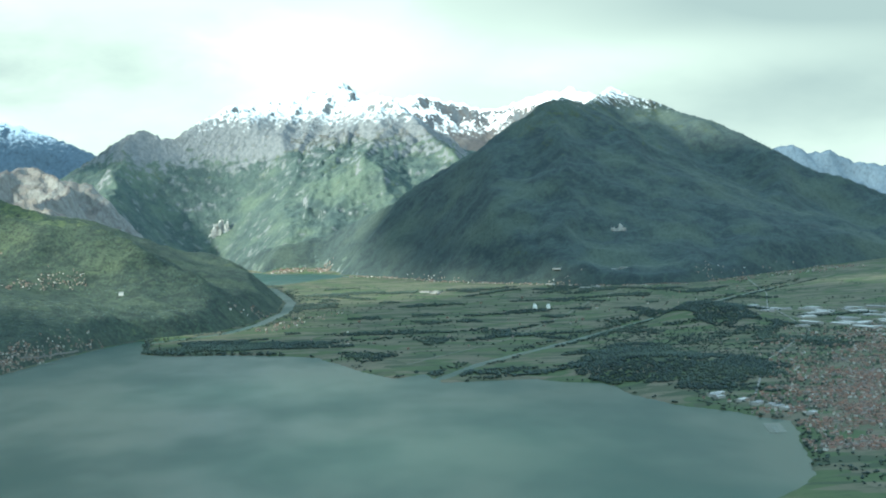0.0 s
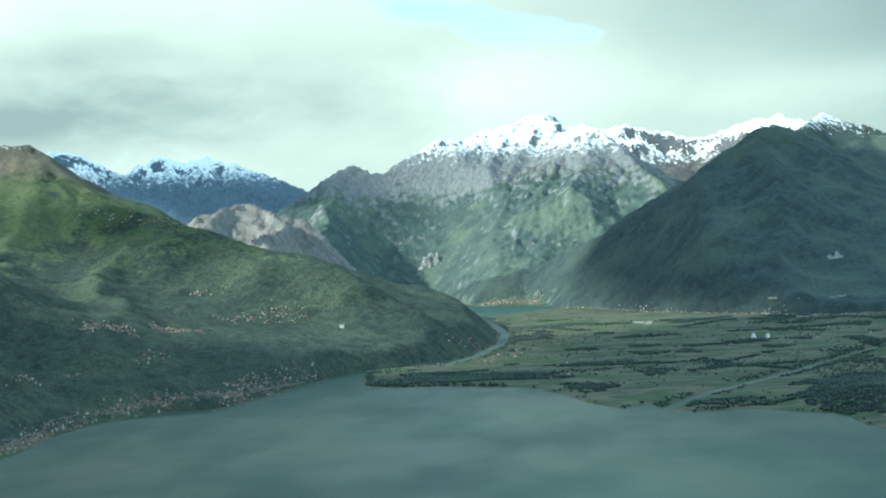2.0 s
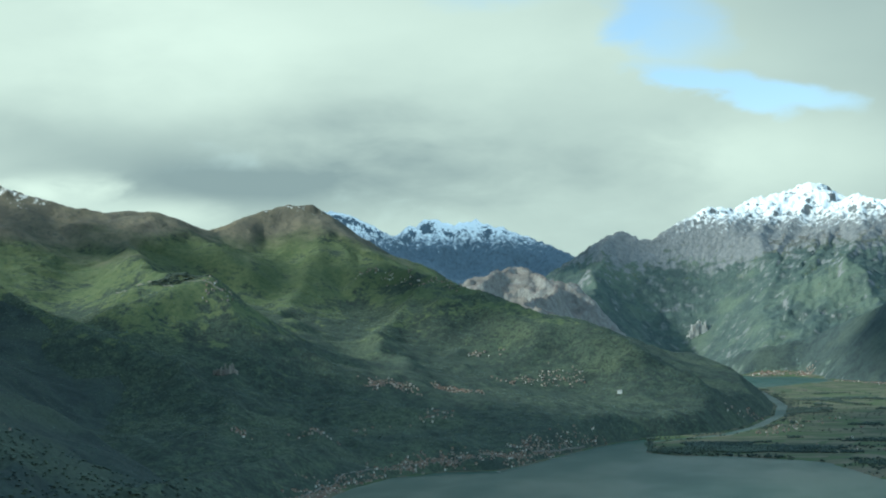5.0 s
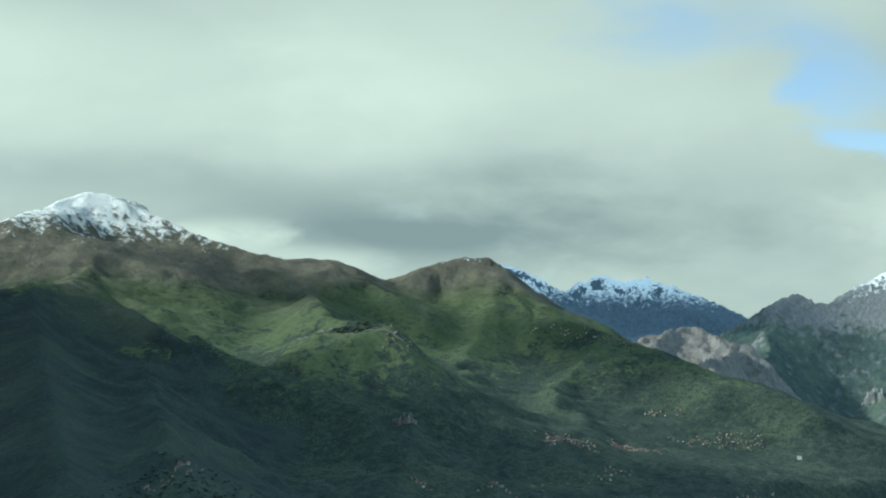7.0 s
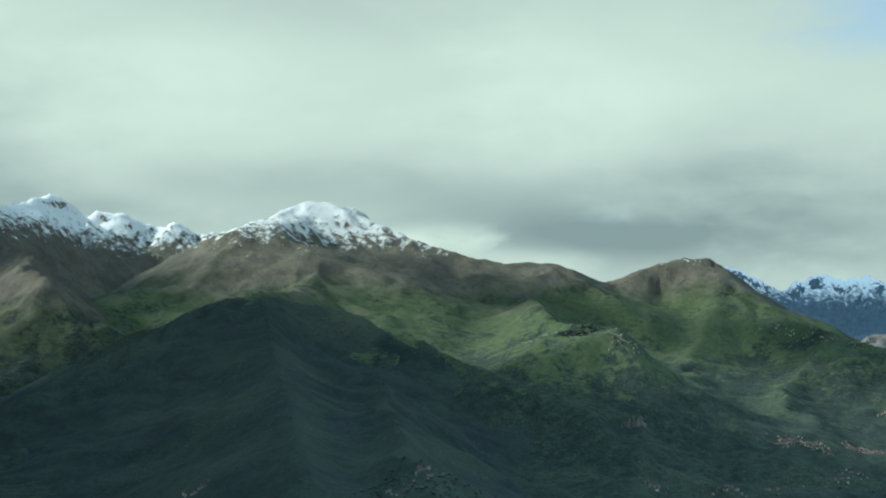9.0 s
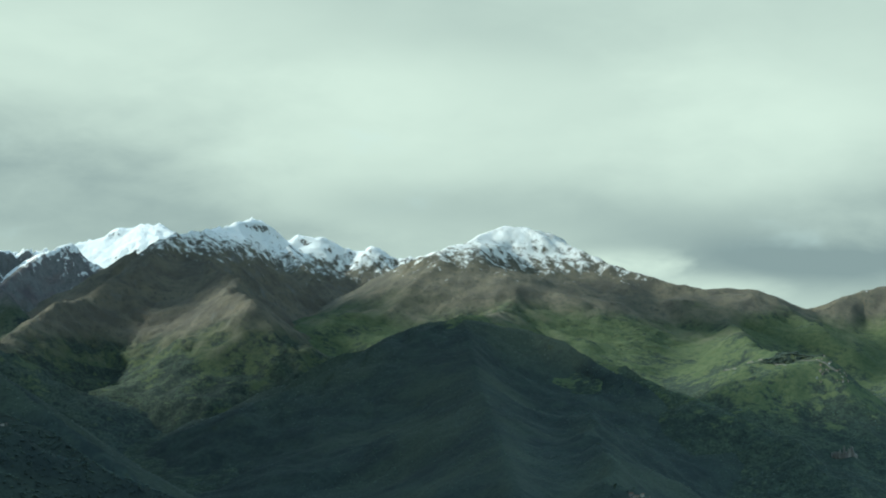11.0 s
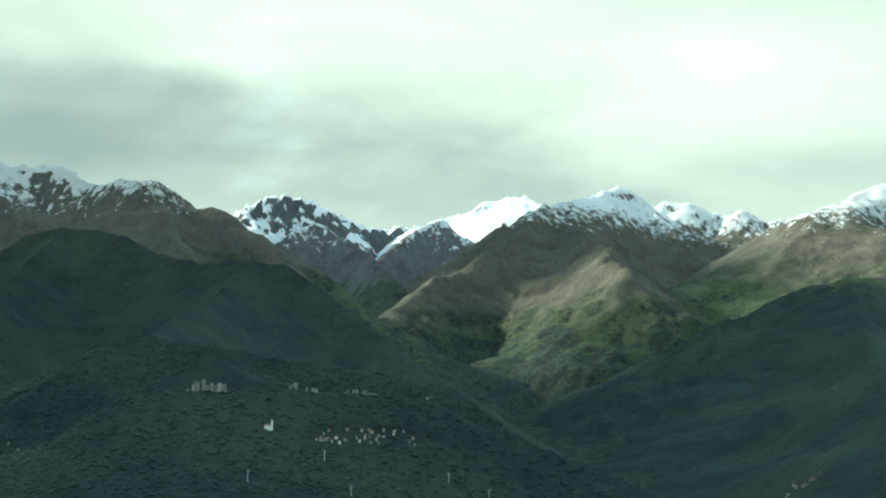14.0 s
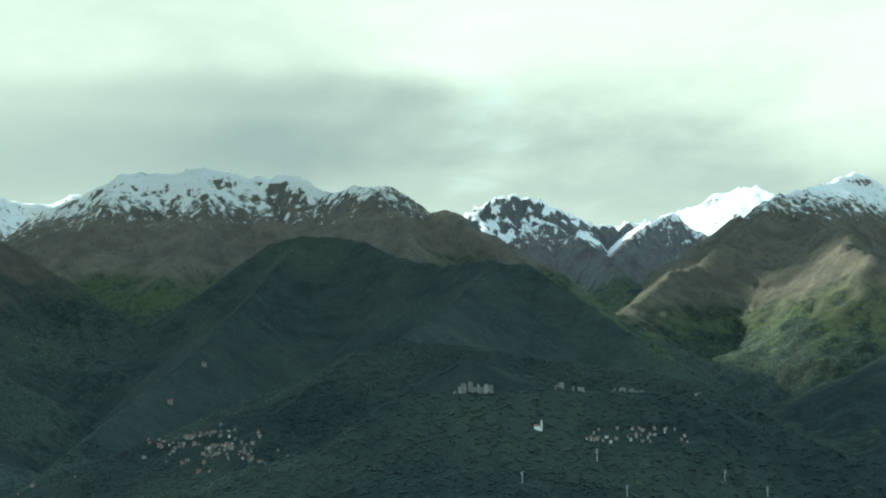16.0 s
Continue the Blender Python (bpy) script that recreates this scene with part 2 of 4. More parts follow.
    bump = k.bump(relief, 5.0, k.ramp(z, tree_line - 60, tree_line + 30, 0.5 if craggy else 0.28, 0.7))
    k.surface(color, k.ramp(lies, 0, 1, 0.95, 0.6), bump, 0.12)
    return m


# ---- land forms ----
TABLE = np.random.RandomState(7).rand(256, 256)


def lattice(x, y):
    """Smooth random heights from 0 to 1 on a grid of unit squares."""
    i, j = np.floor(x).astype(int), np.floor(y).astype(int)
    u, v = x - i, y - j
    u, v = u * u * u * (u * (u * 6 - 15) + 10), v * v * v * (v * (v * 6 - 15) + 10)
    a, b = TABLE[i & 255, j & 255], TABLE[(i + 1) & 255, j & 255]
    c, d = TABLE[i & 255, (j + 1) & 255], TABLE[(i + 1) & 255, (j + 1) & 255]
    return (a * (1 - u) + b * u) * (1 - v) + (c * (1 - u) + d * u) * v


def fbm(x, y, size, octaves=5, crest=False, shift=0.0):
    total, weight, amp = 0.0, 0.0, 1.0
    x, y = x / size + shift, y / size + shift * 1.7
    for _ in range(octaves):
        n = lattice(x, y)
        total = total + amp * ((1 - np.abs(2 * n - 1)) if crest else n)
        weight, amp = weight + amp, amp * 0.5
        x, y = (x * 0.8 - y * 0.6) * 2.03 + 11.3, (x * 0.6 + y * 0.8) * 2.03 + 5.7
    return total / weight


LAKE_MIDDLE = (-70.0, -20.0)


def ridge_field(x, y, ridges, slope, spread, blend=26.0, lee=0.0):
    """The height under slopes that fall from ridge lines (a sharp and a rounded envelope), the way from the crest and along it."""
    top, soft = np.full(x.shape, -1e9), np.full(x.shape, -1e9)
    away, along = np.zeros(x.shape), np.zeros(x.shape)
    start = 0.0
    for line in ridges:
        own = np.full(x.shape, -1e9)
        for (ax, ay, az), (bx, by, bz) in zip(line, line[1:]):
            dx, dy = bx - ax, by - ay
            length = math.hypot(dx, dy)
            t = np.clip(((x - ax) * dx + (y - ay) * dy) / length ** 2, 0, 1)
            d = np.hypot(x - ax - t * dx, y - ay - t * dy)
            h = az + t * (bz - az) - slope * spread * (1 - np.exp(-d / spread)) - 0.12 * d
            if lee:         # the sides turned away from the lake fall off faster
                mx_, my_ = LAKE_MIDDLE[0] - (ax + bx) / 2, LAKE_MIDDLE[1] - (ay + by) / 2
                facing = (dx * my_ - dy * mx_) / (length * math.hypot(mx_, my_))
                beyond = -((x - ax) * -dy + (y - ay) * dx) / length * math.copysign(1, facing)
                h = h - lee * facing ** 2 * np.maximum(beyond, 0)
            own = np.maximum(own, h)
            better = h > top
            top = np.where(better, h, top)
            away = np.where(better, d, away)
            along = np.where(better, start + t * length, along)
            start += length
        near = np.clip(1 - np.abs(soft - own) / blend, 0, 1)
        soft = np.maximum(soft, own) + near * near * blend / 4
        start += 500.0
    return top, soft, away, along


def sheet(name, xs, ys, z, keep, mat):
    """A mesh over the grid xs, ys with the heights z; only the squares with a corner in keep."""
    nx, ny = len(xs), len(ys)
    gx, gy = np.meshgrid(xs, ys)
    co = np.stack([gx, gy, z], -1).reshape(-1, 3)
    a = (np.arange(ny - 1)[:, None] * nx + np.arange(nx - 1)[None, :])
    some = keep[:-1, :-1] | keep[1:, :-1] | keep[:-1, 1:] | keep[1:, 1:]
    a = a[some]
    quads = np.stack([a, a + 1, a + nx + 1, a + nx], -1)
    used = np.unique(quads)
    renum = np.zeros(len(co), int)
    renum[used] = np.arange(len(used))
    return mesh_from(name, co[used], renum[quads], mat)


def mesh_from(name, co, faces, mat, smooth=True):
    """A mesh from arrays of corners and of faces that all have as many sides."""
    me = bpy.data.meshes.new(name)
    n, sides = faces.shape
    me.vertices.add(len(co))
    me.vertices.foreach_set("co", np.asarray(co, np.float32).ravel())
    me.loops.add(n * sides)
    me.loops.foreach_set("vertex_index", faces.astype(np.int32).ravel())
    me.polygons.add(n)
    me.polygons.foreach_set("loop_start", np.arange(0, n * sides, sides, dtype=np.int32))
    me.polygons.foreach_set("use_smooth", np.full(n, smooth))
    me.update(calc_edges=True)
    me.validate()
    me.materials.append(mat)
    return me


# the lakes and the plain, where no mountain stands
FLAT = [(-358, 912), (-360, 980), (-351, 1067), (-354, 1164), (-344, 1239), (-311, 1291), (-269, 1308), (-254, 1356), (-241, 1429),
        (-215, 1548), (-195, 1614), (-178, 1650), (-148, 1672), (-113, 1718), (-84, 1825), (-60, 2020), (-57, 2220), (-75, 2400),
        (-100, 2600), (-165, 2700), (-265, 2900), (-345, 3300), (-250, 3570), (-179, 3410), (-125, 3240), (-30, 3232), (21, 3100), (21, 3060), (116, 2855),
        (180, 2660), (276, 2538), (349, 2437), (424, 2389), (507, 2389), (560, 2420), (650, 2500), (800, 2600), (950, 2700),
        (1100, 2780), (1500, 2850), (2600, 2900), (2600, -900), (-500, -900), (-480, 0), (-430, 400), (-390, 700)]


def polygon_distance(x, y, corners):
    """How far outside the outline a place lies; negative within."""
    best, inside = np.full(x.shape, 1e9), np.zeros(x.shape, bool)
    for (ax, ay), (bx, by) in zip(corners, corners[1:] + corners[:1]):
        t = np.clip(((x - ax) * (bx - ax) + (y - ay) * (by - ay)) / ((bx - ax) ** 2 + (by - ay) ** 2), 0, 1)
        best = np.minimum(best, np.hypot(x - ax - t * (bx - ax), y - ay - t * (by - ay)))
        if ay != by:
            inside ^= ((ay > y) != (by > y)) & (x < (bx - ax) * (y - ay) / (by - ay) + ax)
    return np.where(inside, -best, best)


LAND = []       # (bounds, height function) of every land form, to rest things on


def mountain(name, label, ridges, mat, slope=0.6, spread=500.0, step=5.0, reach=350.0, gully=9.0, rough=14.0, crag=3.0,
             category="mountain", seed=0.0, floor_z=-6.0, warp=110.0, foot=0.7, blend=26.0, loose=(), lee=0.15):
    firm = [line for n, line in enumerate(ridges) if n not in loose]
    pts = np.array([p for line in ridges for p in line], float)
    lo, hi = pts.min(0) - reach, pts.max(0) + reach

    def height(x, y):
        wx = x + warp * (fbm(x, y, 150, 4, shift=seed + 3) - 0.5)
        wy = y + warp * (fbm(x, y, 150, 4, shift=seed + 9) - 0.5)
        near = np.exp(-(ridge_field(x, y, firm, slope, spread, blend)[2] / 30) ** 2)
        sharp, soft, away, along = ridge_field(wx * (1 - near) + x * near, wy * (1 - near) + y * near, ridges, slope, spread, blend, lee)
        top = soft + (sharp - soft) * near
        off = np.clip(away / 70, 0, 1)
        cut = fbm(along, away * 0.35, 38, 4, True, seed) - 0.55
        hills = fbm(x, y, 120, 6, True, seed + 5) - 0.55
        jag = fbm(x, y, 16, 4, True, seed + 1) - 0.55
        z = top + off * (gully * 2 * cut + rough * 2 * hills) + crag * 2 * jag
        if foot:
            out = polygon_distance(x, y, FLAT)
            z = np.minimum(z, foot * (out - 3) + 8 * (1 - np.exp(-np.maximum(out, 0) / 12)) * (jag + 0.5))
        return z

    xs, ys = np.arange(lo[0], hi[0], step), np.arange(lo[1], hi[1], step)
    gx, gy = np.meshgrid(xs, ys)
    z = height(gx, gy)
    ob = new(name, sheet(name, xs, ys, z, z > floor_z, mat))
    tagged(ob, label, category, "mountains round the lake", "structure")
    LAND.append((lo, hi, height))
    return ob



ALPINE = mountain_material("alpine slopes", 168, 313, 0.42, haze_blue=0.4, cover=1.6, bare=1.08, green=0.82, wooded=1.15, meadow=(60, 200), rock_tone=(0.17, 0.17, 0.165))
NEAR = mountain_material("low wooded hill", 330, 600, 0.10, green=0.5, haze_blue=0.65, wooded=0.68, meadow=(200, 460), rugged=0.5)
WOODED = mountain_material("wooded hillside", 330, 600, 0.10, green=0.5, haze_blue=0.65, wooded=1.05, meadow=(200, 460), rugged=0.45)
# turf and bare grass darkened: the spur's shade is put into the colour
SHADE_SPUR = mountain_material("grassy spur with shade in its tone", 200, 600, 0.10, green=0.6, haze_blue=0.6, wooded=1.2, bare=0.75, meadow=(120, 320))
MEADOW = mountain_material("meadow hillside", 222, 309, 0.24, green=1.02, haze_blue=0.32, cover=1.5, bare=1.2, wooded=1.3, meadow=(70, 180))
BROWN = mountain_material("brown grass ridge", 208, 306, 0.35, bare=1.25, haze_blue=0.6, cover=1.3, wooded=1.3)
BARE = mountain_material("bare rock", 90, 420, 1.1, bare=1.5, haze_blue=0.9, rock_tone=(0.25, 0.25, 0.245), slabs=0.3, craggy=4.0)
# the wall's pale, bluish wood tone has haze painted into it
GRANITE = mountain_material("granite wall", 262, 342, 0.60, 28.0, cover=1.2, green=0.95, rock_tone=(0.19, 0.20, 0.205), bare=1.1, haze_blue=0.65, alp=0.52, wooded=1.9, meadow=(120, 420), slabs=0.3, craggy=3.0, rugged=0.35, patches=0.055)
SNOWY = mountain_material("snowfields", 150, 268, 0.5, 16.0, cover=1.9, rock_tone=(0.13, 0.135, 0.14))
ROCKSNOW = mountain_material("snow between rock bands", 150, 275, 0.5, 16.0, cover=1.45, rock_tone=(0.13, 0.135, 0.14), craggy=3.0)
# bluish rock tone over the whole range: distance haze in the colour
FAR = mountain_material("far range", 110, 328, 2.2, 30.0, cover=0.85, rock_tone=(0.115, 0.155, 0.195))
SHADY = mountain_material("dark wooded mountain", 330, 338, 0.24, green=0.62, bare=0.7, haze_blue=0.8, wooded=1.3, meadow=(180, 420), rugged=0.5)
# blue in this stone and grass is painted haze as well
FARSNOW = mountain_material("broken snowfields", 150, 330, 0.5, 24.0, cover=0.8, rock_tone=(0.13, 0.145, 0.16), bare=0.8, haze_blue=1.0)
CRAGGY = mountain_material("dark crags", 212, 296, 0.6, bare=1.2, haze_blue=1.2, cover=0.9, rock_tone=(0.19, 0.195, 0.20), craggy=3.0)

A_RIDGES = [
    [(-736, 358, 98), (-757, 397, 113), (-777, 438, 128), (-779, 468, 132), (-741, 482, 127), (-692, 491, 120), (-644, 496, 115), (-591, 490, 104), (-546, 475, 90), (-503, 458, 75)],
    [(-779, 468, 132), (-694, 444, 121), (-669, 435, 109), (-643, 426, 91), (-600, 400, 74)],
    [(-800, 335, 90), (-766, 335, 89), (-717, 326, 89), (-690, 310, 80)],
    [(-602, 360, 84), (-585, 373, 86), (-563, 417, 86), (-522, 440, 78)],
    [(-632, 350, 111), (-614, 371, 111), (-600, 408, 111), (-572, 446, 107)],
]
mountain("hill", "low dark wooded hill with pale cliffs above the lake", A_RIDGES, NEAR, category="hill", slope=0.42, spread=400, step=3.4, reach=220, gully=1.5, rough=5, crag=1.0, warp=50)

B_RIDGES = [
    [(-1380, 705, 173), (-1399, 769, 202), (-1432, 828, 231), (-1414, 854, 238), (-1319, 849, 226), (-1238, 823, 206), (-1168, 814, 195), (-1116, 828, 197), (-1086, 831, 192), (-1044, 832, 172), (-973, 818, 140), (-911, 808, 111), (-851, 794, 89), (-788, 782, 63)],
    [(-1414, 854, 238), (-1265, 699, 176), (-1119, 556, 131), (-1008, 449, 105), (-891, 351, 86)],
    [(-1116, 828, 197), (-1017, 698, 158), (-885, 544, 134)],
]
mountain("hill", "rounded dark wooded hill with a domed grassy top", B_RIDGES, WOODED, category="hill", slope=0.64, step=5, reach=300, gully=2, rough=7, crag=1.0, seed=2.0, warp=26, lee=0.9)

C_RIDGES = [
    [(-1679, 674, 246), (-1647, 694, 225), (-1597, 705, 195), (-1507, 704, 160), (-1354, 651, 124)],
    [(-1679, 674, 246), (-1422, 515, 164), (-1149, 389, 106), (-961, 320, 81)],
]
mountain("hill", "grassy spur above a wooded valley", C_RIDGES, SHADE_SPUR, category="hill", slope=0.5, step=7, reach=250, seed=4.0, crag=1.0, gully=3, rough=8)

D_RIDGES = [
    [(-2069, 901, 310), (-1997, 934, 329), (-1939, 957, 352), (-1925, 980, 351), (-1903, 999, 347), (-1885, 1028, 357), (-1867, 1057, 351), (-1844, 1075, 341), (-1813, 1103, 346), (-1773, 1108, 334), (-1745, 1113, 315), (-1709, 1111, 313), (-1667, 1117, 321), (-1634, 1128, 301), (-1598, 1140, 284), (-1559, 1157, 281), (-1532, 1158, 265), (-1477, 1159, 240), (-1377, 1121, 193), (-1271, 1087, 150)],
    [(-1939, 957, 352), (-1864, 864, 279), (-1792, 785, 223)],
    [(-1885, 1028, 357), (-1722, 912, 258), (-1602, 820, 202)],
    [(-1667, 1117, 321), (-1528, 1036, 248), (-1427, 986, 217)],
    [(-2424, 969, 381), (-2404, 1012, 364), (-2391, 1040, 356), (-2373, 1076, 352), (-2358, 1105, 368), (-2343, 1134, 364)],
]
mountain("mountain", "brown grassy ridge with snow along its crest", D_RIDGES, BROWN, category="mountain", slope=0.62, step=6, seed=6.0, crag=6, gully=5, rough=7, blend=24, loose=(1, 2, 3))

E_RIDGES = [
    [(-2186, 1639, 334), (-2189, 1712, 341), (-2178, 1740, 364), (-2161, 1769, 382), (-2142, 1795, 371), (-2121, 1819, 367), (-2107, 1862, 344), (-2089, 1909, 324), (-2070, 1956, 326), (-2043, 1981, 329), (-2009, 2013, 332)],
]
mountain("mountain", "far rocky peak deep in snow", E_RIDGES, ROCKSNOW, category="mountain", slope=1.0, step=4.5, seed=8.0, crag=12, reach=400, gully=5, rough=8)

F_RIDGES = [
    [(-1988, 1991, 339), (-1961, 2016, 355), (-1940, 2034, 365), (-1912, 2058, 378), (-1878, 2073, 378), (-1832, 2059, 358), (-1781, 2036, 329)],
]
mountain("mountain", "smooth snow dome behind a rock horn", F_RIDGES, SNOWY, category="mountain", slope=0.7, step=5, seed=10.0, crag=7, reach=350, gully=5, rough=8)

P_RIDGES = [
    [(-1892, 1520, 268), (-1887, 1570, 295), (-1884, 1603, 312), (-1849, 1611, 292), (-1759, 1588, 261), (-1633, 1501, 223)],
]
mountain("mountain", "dark rocky peak dusted with snow", P_RIDGES, CRAGGY, slope=1.05, step=6, seed=28.0, crag=5, gully=5, reach=350, spread=260, rough=4, warp=60)

Q_RIDGES = [
    [(-1818, 1670, 258), (-1851, 1777, 305), (-1843, 1832, 330), (-1834, 1848, 305), (-1784, 1839, 289)],
]
mountain("mountain", "dark rock horn before a snow dome", Q_RIDGES, CRAGGY, slope=1.1, step=6, seed=30.0, crag=4, gully=5, reach=350, spread=220, rough=4, warp=60)

G_RIDGES = [
    [(-1631, 1689, 272), (-1601, 1689, 287), (-1571, 1689, 302), (-1535, 1693, 320), (-1543, 1763, 330), (-1611, 1901, 350), (-1646, 1988, 370), (-1646, 2017, 377), (-1630, 2025, 370), (-1606, 2030, 348), (-1559, 2002, 319), (-1509, 1976, 289)],
    [(-1535, 1693, 320), (-1467, 1567, 262), (-1442, 1456, 224), (-1426, 1362, 199), (-1399, 1290, 168), (-1381, 1238, 142)],
    [(-1543, 1763, 330), (-1398, 1623, 264), (-1233, 1460, 217), (-1188, 1431, 182), (-1125, 1408, 143), (-1073, 1366, 108)],
    [(-1624, 2078, 339), (-1614, 2086, 356), (-1596, 2098, 352), (-1578, 2111, 354), (-1552, 2128, 340), (-1533, 2140, 332), (-1515, 2152, 343), (-1485, 2171, 328), (-1450, 2181, 326), (-1439, 2188, 329), (-1408, 2195, 338)],
]
mountain("mountain", "steep brown peak with a snowy tip and sunlit lower slopes", G_RIDGES, ALPINE, category="mountain", slope=0.68, step=5, seed=12.0, crag=5, gully=9, rough=8, blend=34, warp=80, loose=(1, 2))

H_RIDGES = [
    [(-1278, 1878, 278), (-1274, 1927, 304), (-1257, 1949, 320), (-1242, 1993, 333), (-1264, 2061, 350), (-1254, 2101, 362), (-1224, 2122, 362), (-1195, 2121, 349), (-1133, 2108, 326), (-1083, 2099, 305), (-1043, 2107, 291), (-991, 2108, 277), (-951, 2135, 271), (-907, 2174, 273), (-880, 2195, 266), (-864, 2222, 256), (-840, 2251, 246)],
    [(-840, 2251, 246), (-831, 2275, 251), (-809, 2314, 271), (-784, 2343, 283), (-758, 2359, 291), (-736, 2356, 280), (-697, 2336, 250), (-628, 2261, 211), (-554, 2175, 191), (-490, 2117, 174), (-418, 2027, 154)],
    [(-419, 2033, 156), (-379, 2011, 143), (-318, 1970, 121), (-245, 1929, 106), (-208, 1882, 87), (-175, 1865, 67), (-136, 1848, 54), (-92, 1850, 44), (-68, 1890, 33), (-50, 1961, 10)],
    [(-1257, 1949, 320), (-1255, 1856, 276), (-1247, 1778, 245), (-1230, 1669, 194), (-1209, 1562, 157), (-1192, 1488, 137)],
    [(-1242, 1993, 333), (-1156, 1892, 270), (-1084, 1852, 238), (-1048, 1847, 224), (-961, 1769, 179)],
    [(-1079, 1843, 231), (-1032, 1675, 215), (-961, 1479, 197)],
    [(-961, 1479, 197), (-907, 1527, 189), (-867, 1526, 178), (-817, 1506, 154), (-754, 1480, 132), (-684, 1456, 117), (-626, 1425, 103), (-563, 1374, 80)],
    [(-899, 2177, 269), (-884, 2052, 224), (-758, 1803, 186), (-658, 1605, 164), (-692, 1550, 143), (-699, 1493, 117)],
    [(-644, 1593, 164), (-609, 1570, 119), (-581, 1543, 73), (-531, 1406, 51), (-481, 1264, 36)],
    [(-758, 2359, 291), (-695, 2318, 244), (-662, 2149, 180), (-629, 1950, 134), (-606, 1801, 101), (-577, 1684, 67)],
    [(-490, 2117, 174), (-487, 1934, 117), (-450, 1676, 66), (-429, 1537, 39)],
    [(-318, 1970, 121), (-313, 1890, 75), (-328, 1855, 51), (-323, 1746, 25), (-308, 1587, 2)],
    [(-208, 1882, 87), (-216, 1831, 51), (-219, 1788, 21), (-219, 1680, 5)],
    [(-425, 920, 26), (-420, 1000, 24), (-408, 1150, 24), (-400, 1240, 26), (-420, 1300, 34)],
]
mountain("mountain", "broad snow-capped mountain with green spurs down to the lake", H_RIDGES, MEADOW, category="mountain", slope=0.5, spread=450, step=5.4, seed=14.0, crag=2.6, gully=0.6, rough=5, reach=260, warp=110, foot=0.9, blend=30, loose=(3, 4, 5, 6, 7, 8, 9, 10, 11, 12))

J_RIDGES = [
    [(-961, 1479, 197), (-994, 1465, 194), (-1011, 1419, 178), (-1020, 1365, 154), (-1032, 1308, 130), (-1048, 1245, 108)],
    [(-961, 1479, 197), (-827, 1274, 133), (-689, 1065, 87), (-585, 905, 54)],
    [(-738, 1322, 111), (-589, 1060, 74), (-519, 914, 54)],
    [(-519, 914, 54), (-452, 810, 40), (-480, 650, 50), (-525, 540, 62)],
    [(-961, 1479, 197), (-907, 1527, 188), (-867, 1526, 177), (-817, 1506, 153), (-754, 1480, 131)],
]
mountain("hill", "dark wooded spur that falls to the lake", J_RIDGES, WOODED, category="hill", slope=0.5, spread=450, step=5, seed=32.0, crag=1.2, gully=0.0, rough=7, reach=240, warp=90, foot=0.9, blend=36, loose=(2, 3))

K_RIDGES = [
    [(-1291, 4102, 308), (-1222, 4122, 351), (-1195, 4130, 392), (-1153, 4193, 385), (-1097, 4208, 358), (-1053, 4270, 331), (-1021, 4329, 357), (-973, 4391, 382), (-914, 4403, 364), (-854, 4415, 377), (-791, 4406, 356), (-697, 4390, 323), (-631, 4349, 296), (-566, 4307, 261), (-474, 4268, 197)],
]
mountain("mountain", "far range with snowy tops, blue haze in its colour", K_RIDGES, FAR, category="mountain", slope=0.7, step=11, seed=16.0, crag=9, reach=500, gully=6, rough=18)

L_RIDGES = [
    [(-562, 2638, 138), (-544, 2743, 174), (-525, 2797, 198), (-495, 2853, 205), (-456, 2859, 186), (-408, 2866, 175), (-379, 2870, 165), (-350, 2873, 126), (-321, 2876, 91), (-284, 2900, 60), (-257, 2932, 32)],
    [(-495, 2853, 205), (-420, 2612, 136), (-350, 2420, 93)],
]
mountain("mountain", "pale bare rock shoulder above the upper lake", L_RIDGES, BARE, category="mountain", slope=0.95, step=4.5, seed=18.0, crag=8, gully=6, reach=330, rough=16, foot=1.3, loose=(1,), warp=140)

M_RIDGES = [
    [(-511, 3861, 245), (-456, 3847, 280), (-400, 3823, 316), (-320, 3800, 303), (-273, 3883, 345), (-216, 3936, 365), (-158, 3989, 365), (-105, 4040, 393), (-50, 4071, 401), (-9, 4091, 419), (25, 4099, 431), (59, 4090, 412), (87, 4039, 375), (109, 3968, 384), (128, 3937, 388), (158, 3886, 372), (193, 3834, 334), (235, 3731, 284), (282, 3577, 229), (318, 3473, 173)],
    [(-400, 3823, 316), (-385, 3523, 197), (-377, 3323, 102)],
    [(-105, 4040, 393), (-177, 3738, 248), (-227, 3485, 123), (-262, 3282, 34)],
    [(25, 4099, 431), (-51, 3791, 260), (-110, 3490, 121), (-139, 3260, 10)],
    [(128, 3937, 388), (125, 3737, 293), (98, 3538, 219), (6, 3340, 100), (-40, 3240, 12)],
    [(98, 3538, 219), (139, 3336, 129), (77, 3189, 33)],
    [(75, 4030, 380), (38, 3780, 268), (-12, 3500, 150), (-85, 3290, 38)],
    [(-45, 4065, 398), (-112, 3760, 262), (-168, 3490, 128), (-200, 3290, 22)],
    [(-235, 3910, 352), (-280, 3640, 225), (-305, 3410, 102), (-322, 3300, 34)],
]
mountain("mountain", "jagged granite massif with snow on its summits", M_RIDGES, GRANITE, category="mountain", slope=0.66, step=4.6, seed=20.0, crag=8, gully=15, reach=330, rough=6, warp=60, foot=1.0, blend=40, lee=0.5, loose=(1, 2, 3, 4, 5, 6, 7, 8))

